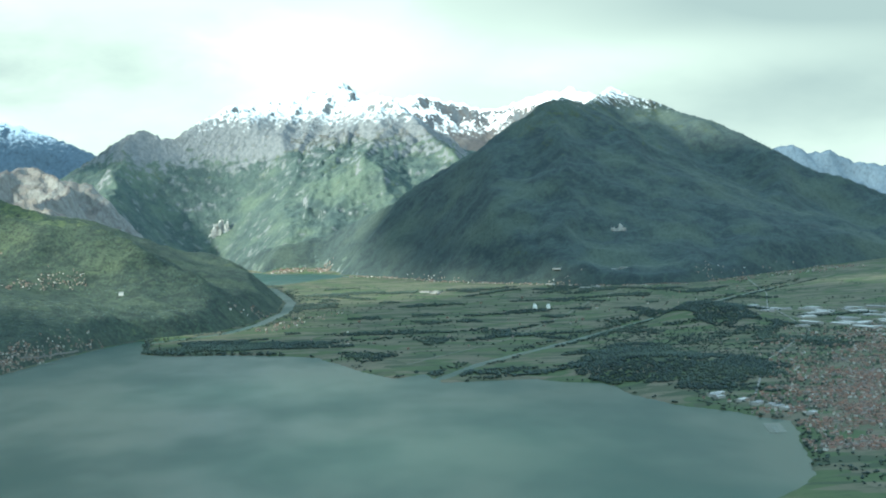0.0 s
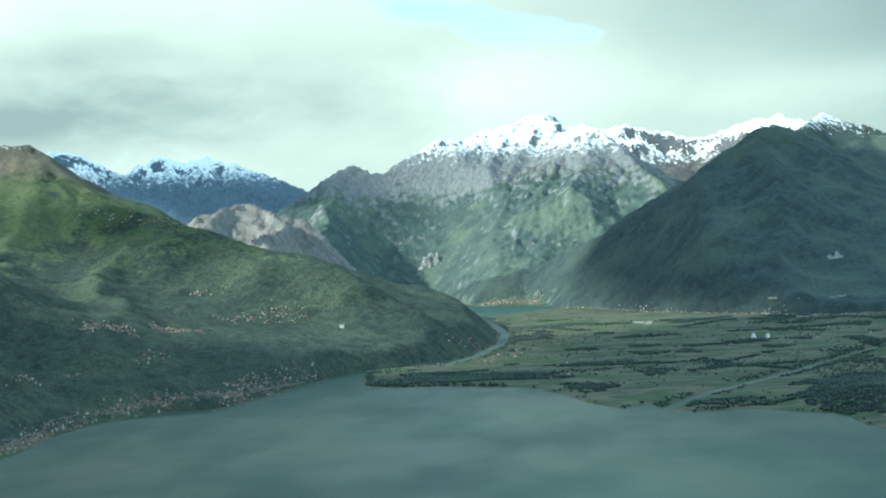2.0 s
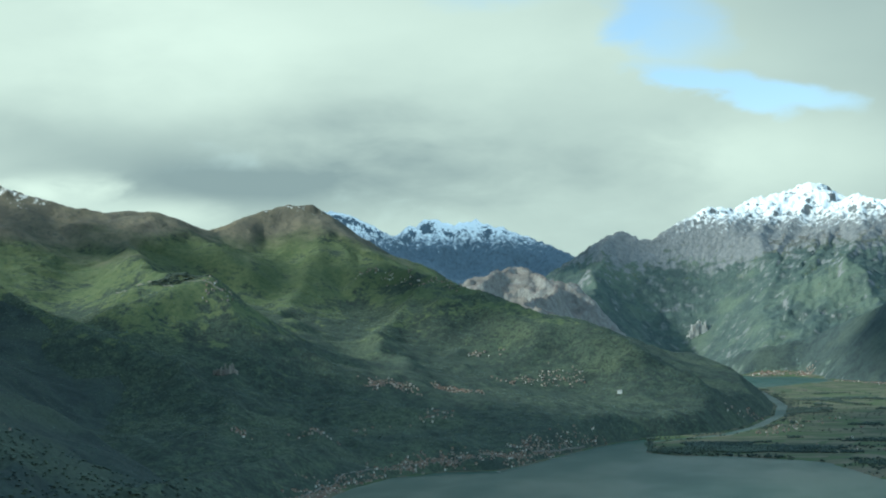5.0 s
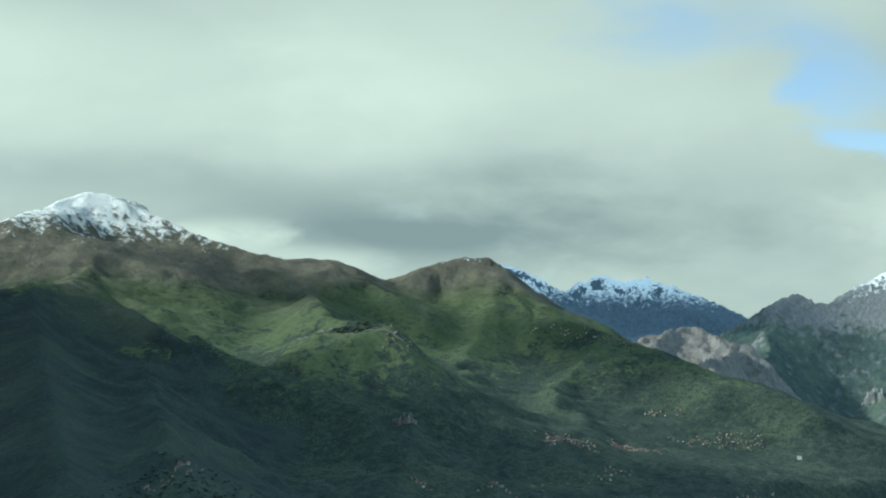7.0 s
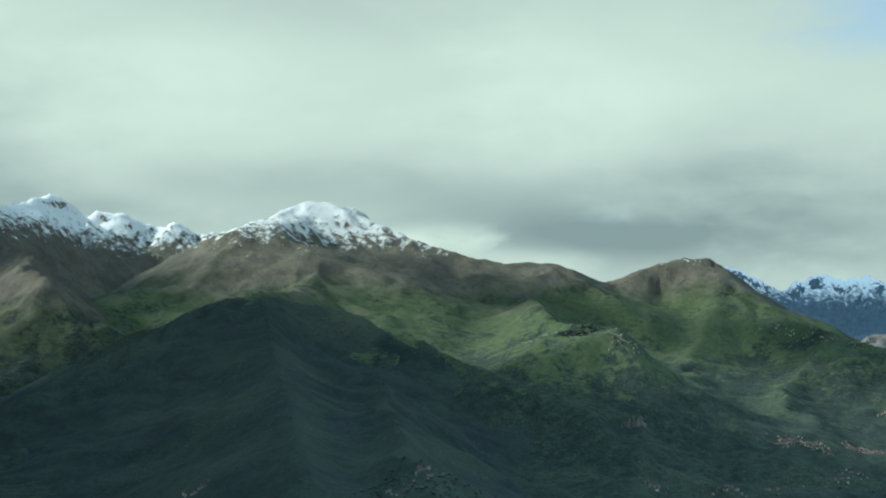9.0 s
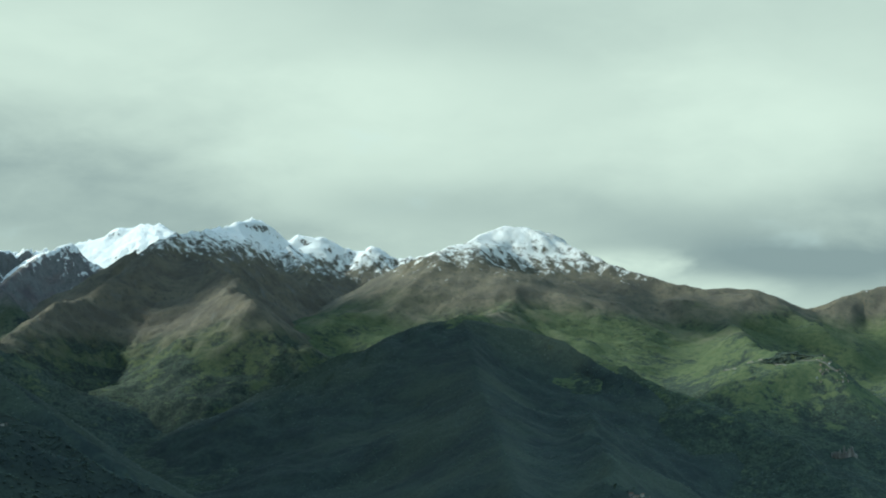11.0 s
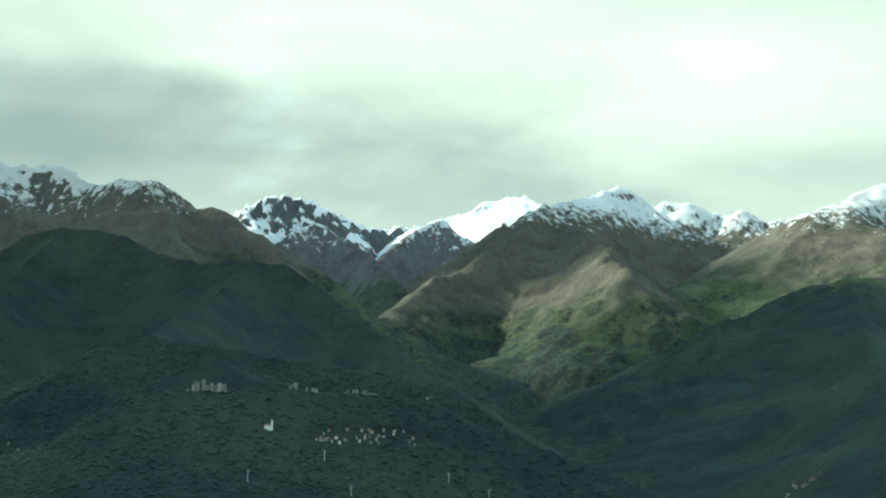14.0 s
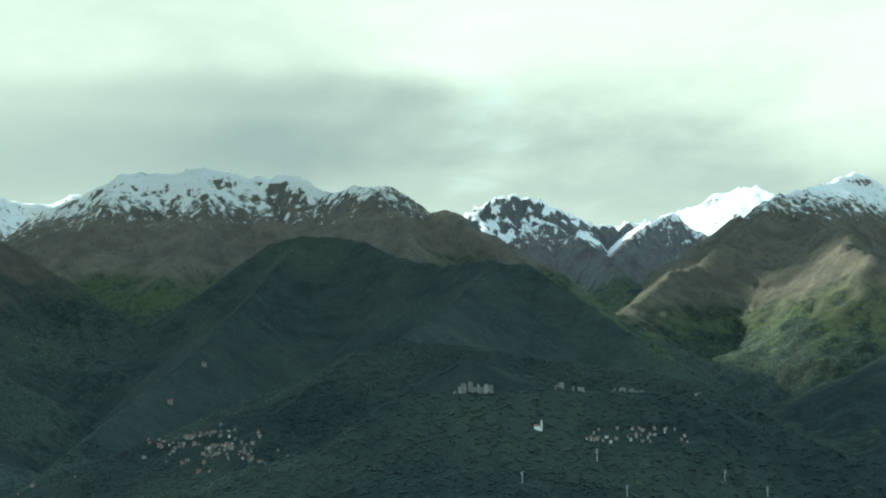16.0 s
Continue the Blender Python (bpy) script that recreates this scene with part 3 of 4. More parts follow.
S_RIDGES = [
    [(138, 4443, 367), (187, 4492, 406), (263, 4488, 424), (322, 4483, 402), (382, 4479, 390), (441, 4473, 377), (486, 4468, 378), (544, 4441, 404), (613, 4402, 418), (657, 4395, 422), (691, 4339, 405), (748, 4330, 396)],
]
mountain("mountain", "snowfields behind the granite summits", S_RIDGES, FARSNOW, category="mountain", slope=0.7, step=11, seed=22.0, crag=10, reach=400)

N_RIDGES = [
    [(442, 3068, 317), (512, 3209, 309), (558, 3354, 338), (600, 3458, 360), (636, 3462, 346), (677, 3434, 315), (724, 3373, 302), (778, 3310, 280), (820, 3248, 250), (869, 3183, 214), (926, 3115, 172), (986, 3097, 155), (1052, 3075, 121), (1140, 3044, 81)],
    [(442, 3068, 317), (403, 3054, 298), (347, 3030, 272), (303, 3005, 242), (247, 2970, 186), (184, 2944, 137), (121, 2897, 94), (60, 2849, 63), (20, 2820, 26)],
    [(442, 3068, 317), (409, 2821, 198), (379, 2572, 86), (365, 2433, 14)],
    [(677, 3434, 315), (588, 2942, 177), (543, 2594, 64), (531, 2422, 17)],
    [(247, 2970, 186), (237, 2770, 88), (200, 2673, 17)],
    [(869, 3183, 214), (798, 2892, 111), (735, 2702, 38)],
    [(1052, 3075, 121), (979, 2889, 56), (928, 2800, 25)],
]
mountain("mountain", "dark wooded mountain with a pointed snowy crest", N_RIDGES, SHADY, category="mountain", slope=0.62, step=6.5, seed=24.0, crag=2.5, gully=3, reach=380, rough=10, warp=100, foot=1.1, loose=(2, 3, 4, 5, 6))

O_RIDGES = [
    [(1129, 4356, 232), (1212, 4437, 252), (1255, 4425, 262), (1298, 4413, 237), (1355, 4396, 240), (1410, 4379, 211), (1490, 4352, 198), (1588, 4317, 183)],
]
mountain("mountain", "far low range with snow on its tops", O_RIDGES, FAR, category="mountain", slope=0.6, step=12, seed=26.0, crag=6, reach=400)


# ---- valley floor, lake and rivers ----
LAKE = [(-358, 912), (-360, 980), (-351, 1067), (-354, 1164), (-344, 1239), (-311, 1291), (-269, 1308), (-254, 1356), (-241, 1429),
        (-215, 1548), (-195, 1614), (-181, 1642), (-172, 1560), (-167, 1486), (-138, 1453), (-89, 1452), (-40, 1423), (-10, 1396),
        (7, 1335), (28, 1252), (47, 1208), (70, 1238), (79, 1171), (126, 1175), (146, 1176), (163, 1148), (185, 1137), (192, 1113),
        (194, 1059), (207, 1015), (218, 988), (236, 961), (242, 935), (255, 915), (247, 870), (235, 820), (229, 784), (217, 736),
        (203, 709), (183, 682), (150, 600), (200, 300), (300, -200), (0, -600), (-500, -500), (-480, 0), (-430, 400), (-390, 700)]
UPPER_LAKE = [(-94, 2719), (-58, 2772), (-11, 2891), (39, 2972), (21, 3074), (-30, 3172), (-105, 3180), (-179, 3401), (-245, 3547),
              (-340, 3300), (-260, 2900), (-150, 2700)]
OUTLET = [(-178, 1600), (-140, 1651), (-105, 1700), (-75, 1820), (-51, 2020), (-49, 2220), (-64, 2400), (-85, 2600), (-130, 2760)]
RIVER = [(78, 1195), (117, 1297), (145, 1351), (209, 1467), (287, 1620), (385, 1819), (509, 2063), (569, 2168), (720, 2420)]


def line_distance(x, y, line):
    best = np.full(x.shape, 1e9)
    for (ax, ay), (bx, by) in zip(line, line[1:]):
        t = np.clip(((x - ax) * (bx - ax) + (y - ay) * (by - ay)) / ((bx - ax) ** 2 + (by - ay) ** 2), 0, 1)
        best = np.minimum(best, np.hypot(x - ax - t * (bx - ax), y - ay - t * (by - ay)))
    return best


def shore_distance(x, y):
    """Metres of dry land between a place and the nearest water; negative over water."""
    wob = 5 * (fbm(x, y, 30, 3, shift=31) - 0.5)
    return np.minimum.reduce([polygon_distance(x, y, LAKE) + wob, polygon_distance(x, y, UPPER_LAKE) + wob,
                              line_distance(x, y, OUTLET) - 6, line_distance(x, y, RIVER) - 4.6 + wob * 0.3])


def ground_height(x, y):
    dry = shore_distance(x, y)
    z = np.where(dry > 0, 0.25 + 1.2 * (1 - np.exp(-np.maximum(dry, 0) / 10)), np.maximum(dry * 0.3, -4))
    knolls = 8 * np.exp(-(((x - 240) / 60) ** 2 + ((y - 1200) / 95) ** 2)) + 15 * np.exp(-(((x - 385) / 70) ** 2 + ((y - 1700) / 120) ** 2))
    fan = 22 * np.clip((x - 560) / 500, 0, 1) + 0.03 * np.maximum(y - 3000, 0)
    swell = 1.2 * (fbm(x, y, 60, 3, shift=41) - 0.5)
    return z + np.clip(dry / 30, 0, 1) * (knolls + fan + swell)


def uneven(lo, fine_lo, fine_hi, hi, fine, coarse):
    return np.concatenate([np.arange(lo, fine_lo, coarse), np.arange(fine_lo, fine_hi, fine), np.arange(fine_hi, hi + coarse, coarse)])


def field_material():
    m, k = material("fields and meadows")
    pos = k.add("ShaderNodeNewGeometry").outputs["Position"]
    turn = k.add("ShaderNodeMapping")
    k.put(turn.inputs["Vector"], pos)
    turn.inputs["Rotation"].default_value = (0, 0, radians(28))
    turn.inputs["Scale"].default_value = (0.0070, 0.014, 0.0)
    cells = k.add("ShaderNodeTexVoronoi")
    k.put(cells.inputs["Vector"], turn.outputs[0])
    pick = k.split(cells.outputs["Color"])
    fine = k.noise(pos, 0.09, 6.0, 0.65)
    color = k.mix(k.ramp(pick[0], 0.2, 0.8), (0.044, 0.060, 0.038), (0.100, 0.096, 0.066))
    color = k.mix(k.ramp(pick[1], 0.58, 0.64), color, (0.062, 0.086, 0.042))
    color = k.mix(k.ramp(pick[2], 0.76, 0.82), color, (0.118, 0.106, 0.078))
    rows = k.noise(turn.outputs[0], 9.0, 3.0, 0.6)
    color = k.mix(k.ramp(rows, 0.50, 0.68, 0.0, 0.55), color, (0.046, 0.062, 0.038))
    color = k.mix(k.ramp(fine, 0.52, 0.72, 0.0, 0.8), color, (0.038, 0.054, 0.032))
    k.surface(color, 0.95, k.bump(fine, 1.0, 0.4), 0.1)
    return m


def water_material():
    m, k = material("lake water")
    pos = k.add("ShaderNodeNewGeometry").outputs["Position"]
    turn = k.add("ShaderNodeMapping")
    k.put(turn.inputs["Vector"], pos)
    turn.inputs["Scale"].default_value = (0.010, 0.0045, 0.01)
    wind = k.noise(turn.outputs[0], 1.0, 3.0, 0.5)
    ripple = k.noise(pos, 0.9, 1.0, 0.5)
    b = k.surface((0.027, 0.058, 0.047), k.ramp(wind, 0.36, 0.66, 0.30, 0.46), k.bump(ripple, 0.3, 0.2), 0.08)
    b.inputs["IOR"].default_value = 1.333
    return m


gx_, gy_ = uneven(-3600, -420, 680, 2600, 5.0, 60.0), uneven(-900, 620, 2300, 4800, 5.0, 45.0)
mx, my = np.meshgrid(gx_, gy_)
gz = ground_height(mx, my)
ground = tagged(new("ground", sheet("ground", gx_, gy_, gz, np.ones(mx.shape, bool), field_material())),
                "flat green and brown farmland of a river delta", "ground", kind="structure")
LAND.append((np.array((-3600, -900, 0)), np.array((2600, 4800, 0)), ground_height))

wx_, wy_ = np.linspace(-3600, 2600, 40), np.linspace(-900, 4800, 40)
water = tagged(new("water", sheet("water", wx_, wy_, np.zeros((40, 40)), np.ones((40, 40), bool), water_material())),
               "calm grey-green lake with wind streaks", "water", kind="structure")


# ---- helpers for the things ----
def land_z(x, y):
    """The height of the land under places given as arrays."""
    x, y = np.atleast_1d(np.asarray(x, float)), np.atleast_1d(np.asarray(y, float))
    z = np.full(x.shape, -50.0)
    for lo, hi, height in LAND:
        on = (x > lo[0]) & (x < hi[0]) & (y > lo[1]) & (y < hi[1])
        if on.any():
            z[on] = np.maximum(z[on], height(x[on], y[on]))
    return z


def part(name, me, parent, label="", m=None):
    ob = new(name, me)
    ob.parent = parent
    if m is not None:
        ob.matrix_basis = m
    if label:
        tagged(ob, label)
    return ob


def plain_mesh(name, verts, faces, mat):
    me = bpy.data.meshes.new(name)
    me.from_pydata(verts, [], faces)
    me.update()
    me.materials.append(mat)
    return me


def box(x0, x1, y0, y1, z0, z1):
    v = [(x, y, z) for z in (z0, z1) for y in (y0, y1) for x in (x0, x1)]
    return v, [(0, 2, 3, 1), (4, 5, 7, 6), (0, 1, 5, 4), (2, 6, 7, 3), (0, 4, 6, 2), (1, 3, 7, 5)]


def varied(name, colors, rough=0.9, per_object=True, grain=0.6, metallic=0.0):
    """A material whose colour differs from thing to thing, with grain and stains."""
    m, k = material(name)
    if per_object:
        pick = k.add("ShaderNodeObjectInfo").outputs["Random"]
    else:
        pick = k.add("ShaderNodeNewGeometry").outputs["Random Per Island"]
    pos = k.add("ShaderNodeNewGeometry").outputs["Position"]
    color = colors[0]
    for n, c in enumerate(colors[1:], 1):
        color = k.mix(k.math("GREATER_THAN", pick, n / len(colors)), color, c)
    dirt = k.noise(pos, grain, 5.0, 0.6)
    color = k.mix(k.ramp(dirt, 0.45, 0.8, 0.0, 0.55), color, tuple(v * 0.5 for v in colors[0]))
    k.surface(color, rough, k.bump(dirt, 0.05, 0.4), 0.2, metallic)
    return m


PLASTER = [(0.25, 0.23, 0.20), (0.33, 0.31, 0.27), (0.25, 0.20, 0.17), (0.28, 0.24, 0.21), (0.52, 0.51, 0.48), (0.20, 0.19, 0.18)]
TILES = [(0.17, 0.09, 0.065), (0.20, 0.115, 0.085), (0.15, 0.10, 0.085), (0.17, 0.155, 0.14), (0.22, 0.14, 0.105)]
WALL, WALLS = varied("house plaster", PLASTER), varied("village plaster", PLASTER, per_object=False)
ROOF, ROOFS = varied("clay roof tiles", TILES), varied("village roof tiles", TILES, per_object=False)
SHEET = varied("pale sheet roof", [(0.27, 0.27, 0.26), (0.20, 0.20, 0.20), (0.38, 0.37, 0.35)], 0.7)
WHITE = varied("white paint", [(0.78, 0.78, 0.75), (0.70, 0.70, 0.67)], 0.7)
STONE = varied("pale cliff stone", [(0.24, 0.23, 0.21), (0.18, 0.172, 0.16), (0.28, 0.26, 0.235)], 0.95, grain=0.25)
CONCRETE = varied("concrete", [(0.36, 0.36, 0.34), (0.30, 0.30, 0.29)], 0.9)
STEEL = varied("galvanised steel", [(0.55, 0.56, 0.57)], 0.5, metallic=0.6)
GRAVEL = varied("pale road surface", [(0.17, 0.165, 0.155)], 0.95, grain=0.3)


def leaf_material(name, tone):
    m, k = material(name)
    g = k.add("ShaderNodeNewGeometry")
    pick, n = g.outputs["Random Per Island"], k.noise(g.outputs["Position"], 1.6, 4.0, 0.65)
    color = forest_color(k, g.outputs["Position"], 2.0 * tone, 0.8, 0.5)
    color = k.mix(k.ramp(pick, 0.55, 1.0, 0.0, 0.6), color, tuple(tone * c for c in (0.096, 0.128, 0.076)))
    color = k.mix(k.ramp(n, 0.48, 0.75, 0.0, 0.6), color, tuple(tone * c for c in (0.056, 0.084, 0.064)))
    k.surface(color, 0.95, k.bump(n, 0.4, 0.6), 0.1)
    return m


# slope leaves are lightened in colour to offset shade on the crowns' sides
LEAVES, VALLEY_LEAVES, SLOPE_LEAVES = leaf_material("hillside leaves", 0.78), leaf_material("valley leaves", 0.75), leaf_material("lightened slope leaves", 1.35)
OCTA = np.array([(1, 0, 0), (0, 1, 0), (-1, 0, 0), (0, -1, 0), (0, 0, 1), (0, 0, -1)], float)
OCTA_F = np.array([(0, 1, 4), (1, 2, 4), (2, 3, 4), (3, 0, 4), (1, 0, 5), (2, 1, 5), (3, 2, 5), (0, 3, 5)])


def tree_shape(rng, lumps=2):
    """A tapered trunk under an uneven crown of leaf clumps, one metre high."""
    a = np.arange(4) * math.pi / 2
    trunk = np.concatenate([np.stack([0.05 * np.cos(a), 0.05 * np.sin(a), 0 * a - 0.15], 1), [(0, 0, 0.6)]])
    co, fa = [trunk], [np.array([(0, 1, 4), (1, 2, 4), (2, 3, 4), (3, 0, 4)])]
    for n in range(lumps):
        size = rng.uniform(0.30, 0.42) * (1.25 if lumps == 1 else 1.0)
        mid = np.array((rng.uniform(-0.2, 0.2), rng.uniform(-0.2, 0.2), (0.55 if lumps == 1 else 0.42) + 0.26 * n + rng.uniform(-0.05, 0.05)))
        lump = OCTA * size * rng.uniform(0.75, 1.25, (6, 1)) * (1.05, 1.05, 0.9)
        turn = rng.uniform(0, 6.3)
        c, q = math.cos(turn), math.sin(turn)
        lump = lump @ np.array([(c, q, 0), (-q, c, 0), (0, 0, 1)]) + mid
        fa.append(OCTA_F + sum(len(v) for v in co))
        co.append(lump)
    return np.concatenate(co), np.concatenate(fa)


SHAPES = [tree_shape(np.random.RandomState(n)) for n in range(8)]
FAR_SHAPES = [tree_shape(np.random.RandomState(n), 1) for n in range(8)]


def wood(name, label, x, y, z, size, seed, category="trees", wide=(1.2, 1.9), leaves=None, shapes=SHAPES):
    """Many trees as one stand of wood."""
    rng = np.random.RandomState(seed)
    co, fa, count = [], [], 0
    kind, turn, fat = rng.randint(0, 8, len(x)), rng.uniform(0, 6.3, len(x)), rng.uniform(*wide, len(x))
    for n in range(8):
        on = np.where(kind == n)[0]
        c, f = shapes[n]
        cs, sn, w = np.cos(turn[on]), np.sin(turn[on]), size[on] * fat[on]
        px = (cs[:, None] * c[:, 0] - sn[:, None] * c[:, 1]) * w[:, None] + x[on, None]
        py = (sn[:, None] * c[:, 0] + cs[:, None] * c[:, 1]) * w[:, None] + y[on, None]
        pz = c[None, :, 2] * (size[on] / fat[on] ** 0.5)[:, None] + z[on, None]
        co.append(np.stack([px, py, pz], -1).reshape(-1, 3))
        fa.append((f[None] + (np.arange(len(on)) * len(c))[:, None, None]).reshape(-1, 3) + count)
        count += len(on) * len(c)
    return tagged(new(name, mesh_from(name, np.concatenate(co), np.concatenate(fa), leaves or LEAVES)), label, category, kind="stuff")


def strewn(rng, n, x0, x1, y0, y1):
    return rng.uniform(x0, x1, n), rng.uniform(y0, y1, n)


# the wooded knoll between the town and the delta
KNOLL = [(183, 1150), (219, 1036), (277, 1053), (326, 1210), (278, 1300), (276, 1440), (228, 1420), (205, 1300)]

# ---- villages, which the woods leave clear ----
PLAIN = "small plastered house with a clay tile roof"
# name, label, line, houses, spread, seed, houses that are things of their own
VILLAGES = [
    ("the lakeside village", PLAIN + " by the lake shore", [(-357, 1010), (-364, 1170), (-324, 1300), (-262, 1345), (-237, 1450), (-212, 1580)], 480, 10, 80, 90, 0.68),
    ("the bay village", PLAIN + " round the little bay", [(-345, 1262), (-318, 1308), (-276, 1326), (-262, 1370), (-250, 1440)], 330, 9, 104, 20, 0.68),
    ("the market town", PLAIN + " in the town", [(262, 790), (290, 900), (325, 1020), (385, 1140)], 1900, 30, 81, 110, 0.92),
    ("the upper town", PLAIN + " at the edge of town", [(345, 1100), (410, 1260), (450, 1400), (560, 1500)], 900, 36, 82, 0, 0.95),
    ("the hillside hamlet", PLAIN + " on the green slope", [(-440, 1555), (-400, 1590)], 130, 7, 83, 16, 0.66),
    ("the terrace hamlet", PLAIN + " on a terrace", [(-392, 1636), (-345, 1654)], 120, 7, 84, 14, 0.66),
    ("the ridge hamlet", PLAIN + " on the ridge", [(-606, 2174), (-556, 2155), (-501, 2113), (-436, 2047)], 90, 7, 85, 10, 0.8),
    ("the meadow hamlet", PLAIN + " below the terrace", [(-620, 1590), (-590, 1600)], 22, 10, 86, 0, 0.8),
    ("the sunny hamlet", PLAIN + " among terraced meadows", [(-345, 1775), (-310, 1820), (-262, 1835)], 110, 10, 96, 0, 0.64),
    ("the upper hamlet", PLAIN + " high on the slope", [(-402, 1890), (-360, 1880)], 18, 6, 97, 0, 0.8),
    ("the wood hamlet", PLAIN + " in a clearing", [(-438, 1288), (-405, 1310)], 24, 8, 98, 6, 0.8),
    ("the orchard hamlet", PLAIN + " above the shore", [(-480, 1275), (-470, 1285)], 13, 7, 99, 5, 0.8),
    ("the lane hamlet", PLAIN + " beside the lane", [(-408, 1388), (-367, 1436), (-354, 1519)], 34, 7, 100, 6, 0.8),
    ("the nose hamlet", PLAIN + " at the foot of the hill", [(-108, 1806), (-80, 1900), (-71, 1978)], 20, 4, 101, 0, 0.85),
    ("the shore hamlet", PLAIN + " under the dark spur", [(-530, 905), (-512, 925), (-540, 1020)], 48, 9, 87, 8, 0.8),
    ("the valley hamlet", PLAIN + " in the shaded valley", [(-725, 960), (-700, 975)], 16, 6, 102, 0, 0.8),
    ("the valley village", PLAIN + " between wooded hills", [(-800, 345), (-745, 335), (-705, 322)], 150, 8, 88, 12, 0.62),
    ("the lower village", PLAIN + " below wooded hills", [(-825, 284), (-785, 286)], 20, 6, 103, 0, 0.7),
    ("the near hamlet", PLAIN + " on the low hill", [(-578, 387), (-568, 400), (-558, 424)], 34, 3.2, 89, 12, 0.52),
    ("the upper lake village", PLAIN + " by the upper lake", [(-112, 3196), (-75, 3193), (-35, 3200), (5, 3160)], 190, 9, 90, 0, 1.1),
    ("the roadside villages", PLAIN + " at the foot of the mountain", [(40, 2960), (116, 2830), (190, 2630), (290, 2500), (420, 2370), (520, 2370)], 360, 8, 91, 0, 0.85),
    ("the fan village", PLAIN + " on the sloping fan", [(560, 2400), (680, 2480), (820, 2560)], 260, 24, 92, 0, 0.85),
    ("the channel hamlet", PLAIN + " beside the channel", [(-60, 1690), (-20, 1900), (30, 1960)], 45, 10, 93, 0, 1.0),
    ("the farms", PLAIN + " among fields", [(0, 1500), (250, 1700), (500, 2300)], 60, 90, 94, 0, 1.0),
]


def clear(x, y, rng):
    """False where houses stand."""
    open_ground = np.ones(x.shape, bool)
    for name, label, line, n, spread, *rest in VILLAGES:
        open_ground &= line_distance(x, y, line) > min(spread, 14) * rng.uniform(0.5, 1.6, len(x))
    return open_ground


# ---- woods on the hills ----
def hill_wood(name, label, n, x0, x1, y0, y1, top, seed, dense=0.45, big=3.2, wide=(1.5, 2.4), low=3.0, leaves=None):
    rng = np.random.RandomState(seed)
    x, y = strewn(rng, n, x0, x1, y0, y1)
    on = (fbm(x, y, 70, 4, shift=seed) > dense) & (shore_distance(x, y) > 4) & (clear(x, y, rng) | (rng.rand(n) < 0.15))
    x, y = x[on], y[on]
    z = land_z(x, y)
    on = (z > low) & (z < top + 20 * fbm(x, y, 60, 3, shift=2))
    x, y, z = x[on], y[on], z[on]
    return wood(name, label, x, y, z - 0.2, rng.uniform(0.6, 1.0, len(x)) * big, seed, "trees", wide, leaves, FAR_SHAPES)


hill_wood("wood", "dense dark broadleaf wood on the low hill", 34000, -900, -440, 240, 580, 200, 51, 0.20, 1.2, (1.4, 2.1))
hill_wood("wood", "dark wood on the domed hill", 13000, -1500, -780, 330, 900, 225, 52, 0.42, 1.15, (1.6, 2.4), leaves=SLOPE_LEAVES)
hill_wood("wood", "dark wood on the shaded spur above the lake", 14500, -1150, -430, 880, 1560, 205, 53, 0.47, 1.15, (1.6, 2.4), leaves=SLOPE_LEAVES)
hill_wood("wood", "patchy wood on green slopes above lakeside villages", 17500, -800, -60, 1230, 2080, 190, 54, 0.50, 1.3, (1.5, 2.3), leaves=SLOPE_LEAVES)
hill_wood("wood", "scattered trees along the upper edge of the forest", 2600, -1180, -900, 1560, 2000, 235, 55, 0.53, 1.6)
hill_wood("wood", "dark plantation on a grassy terrace", 900, -690, -620, 1625, 1680, 260, 56, 0.0, 3.2)

hill_wood("wood", "dark lakeside wood under the spur", 2600, -560, -345, 560, 1000, 60, 57, 0.30, 2.6, (1.3, 2.0), 0.3)

# ---- trees of the plain ----
def along_line(rng, line, n, off, spread):
    """Places strewn beside a line."""
    pts = np.array(line, float)
    seg = np.hypot(*np.diff(pts, axis=0).T)
    at = rng.uniform(0, seg.sum(), n)
    k = np.minimum(np.searchsorted(np.cumsum(seg), at), len(seg) - 1)
    t = (at - np.concatenate([[0], np.cumsum(seg)])[k]) / seg[k]
    d = np.diff(pts, axis=0)[k]
    side = np.stack([-d[:, 1], d[:, 0]], 1) / seg[k][:, None]
    p = pts[k] + d * t[:, None] + side * (off + rng.normal(0, spread, n))[:, None]
    return p[:, 0], p[:, 1]


def plain_wood(label, x, y, seed, big=3.0, keep=0.0, patch=40):
    rng = np.random.RandomState(seed)
    on = (shore_distance(x, y) > 1.2) & (polygon_distance(x, y, FLAT) < 0) & (fbm(x, y, patch, 3, shift=seed) > keep)
    on &= clear(x, y, rng) | (rng.rand(len(x)) < 0.25)
    x, y = x[on], y[on]
    return wood("trees", label, x, y, ground_height(x, y) - 0.2, rng.uniform(0.55, 1.0, len(x)) * big, seed, leaves=VALLEY_LEAVES)


rng = np.random.RandomState(60)
for off in (-12, 12):
    plain_wood("row of trees along a straight river", *along_line(rng, RIVER, 900, off, 3), 61, 2.6, 0.42)
    plain_wood("trees lining a winding channel", *along_line(rng, OUTLET, 700, off * 1.2, 5), 62, 2.6, 0.45)
plain_wood("trees along the lake shore", *along_line(rng, LAKE[13:22], 900, -9, 6), 63, 2.8, 0.40, 25)
plain_wood("trees along the lake shore", *along_line(rng, LAKE[22:38], 900, -9, 6), 64, 2.8, 0.44, 25)
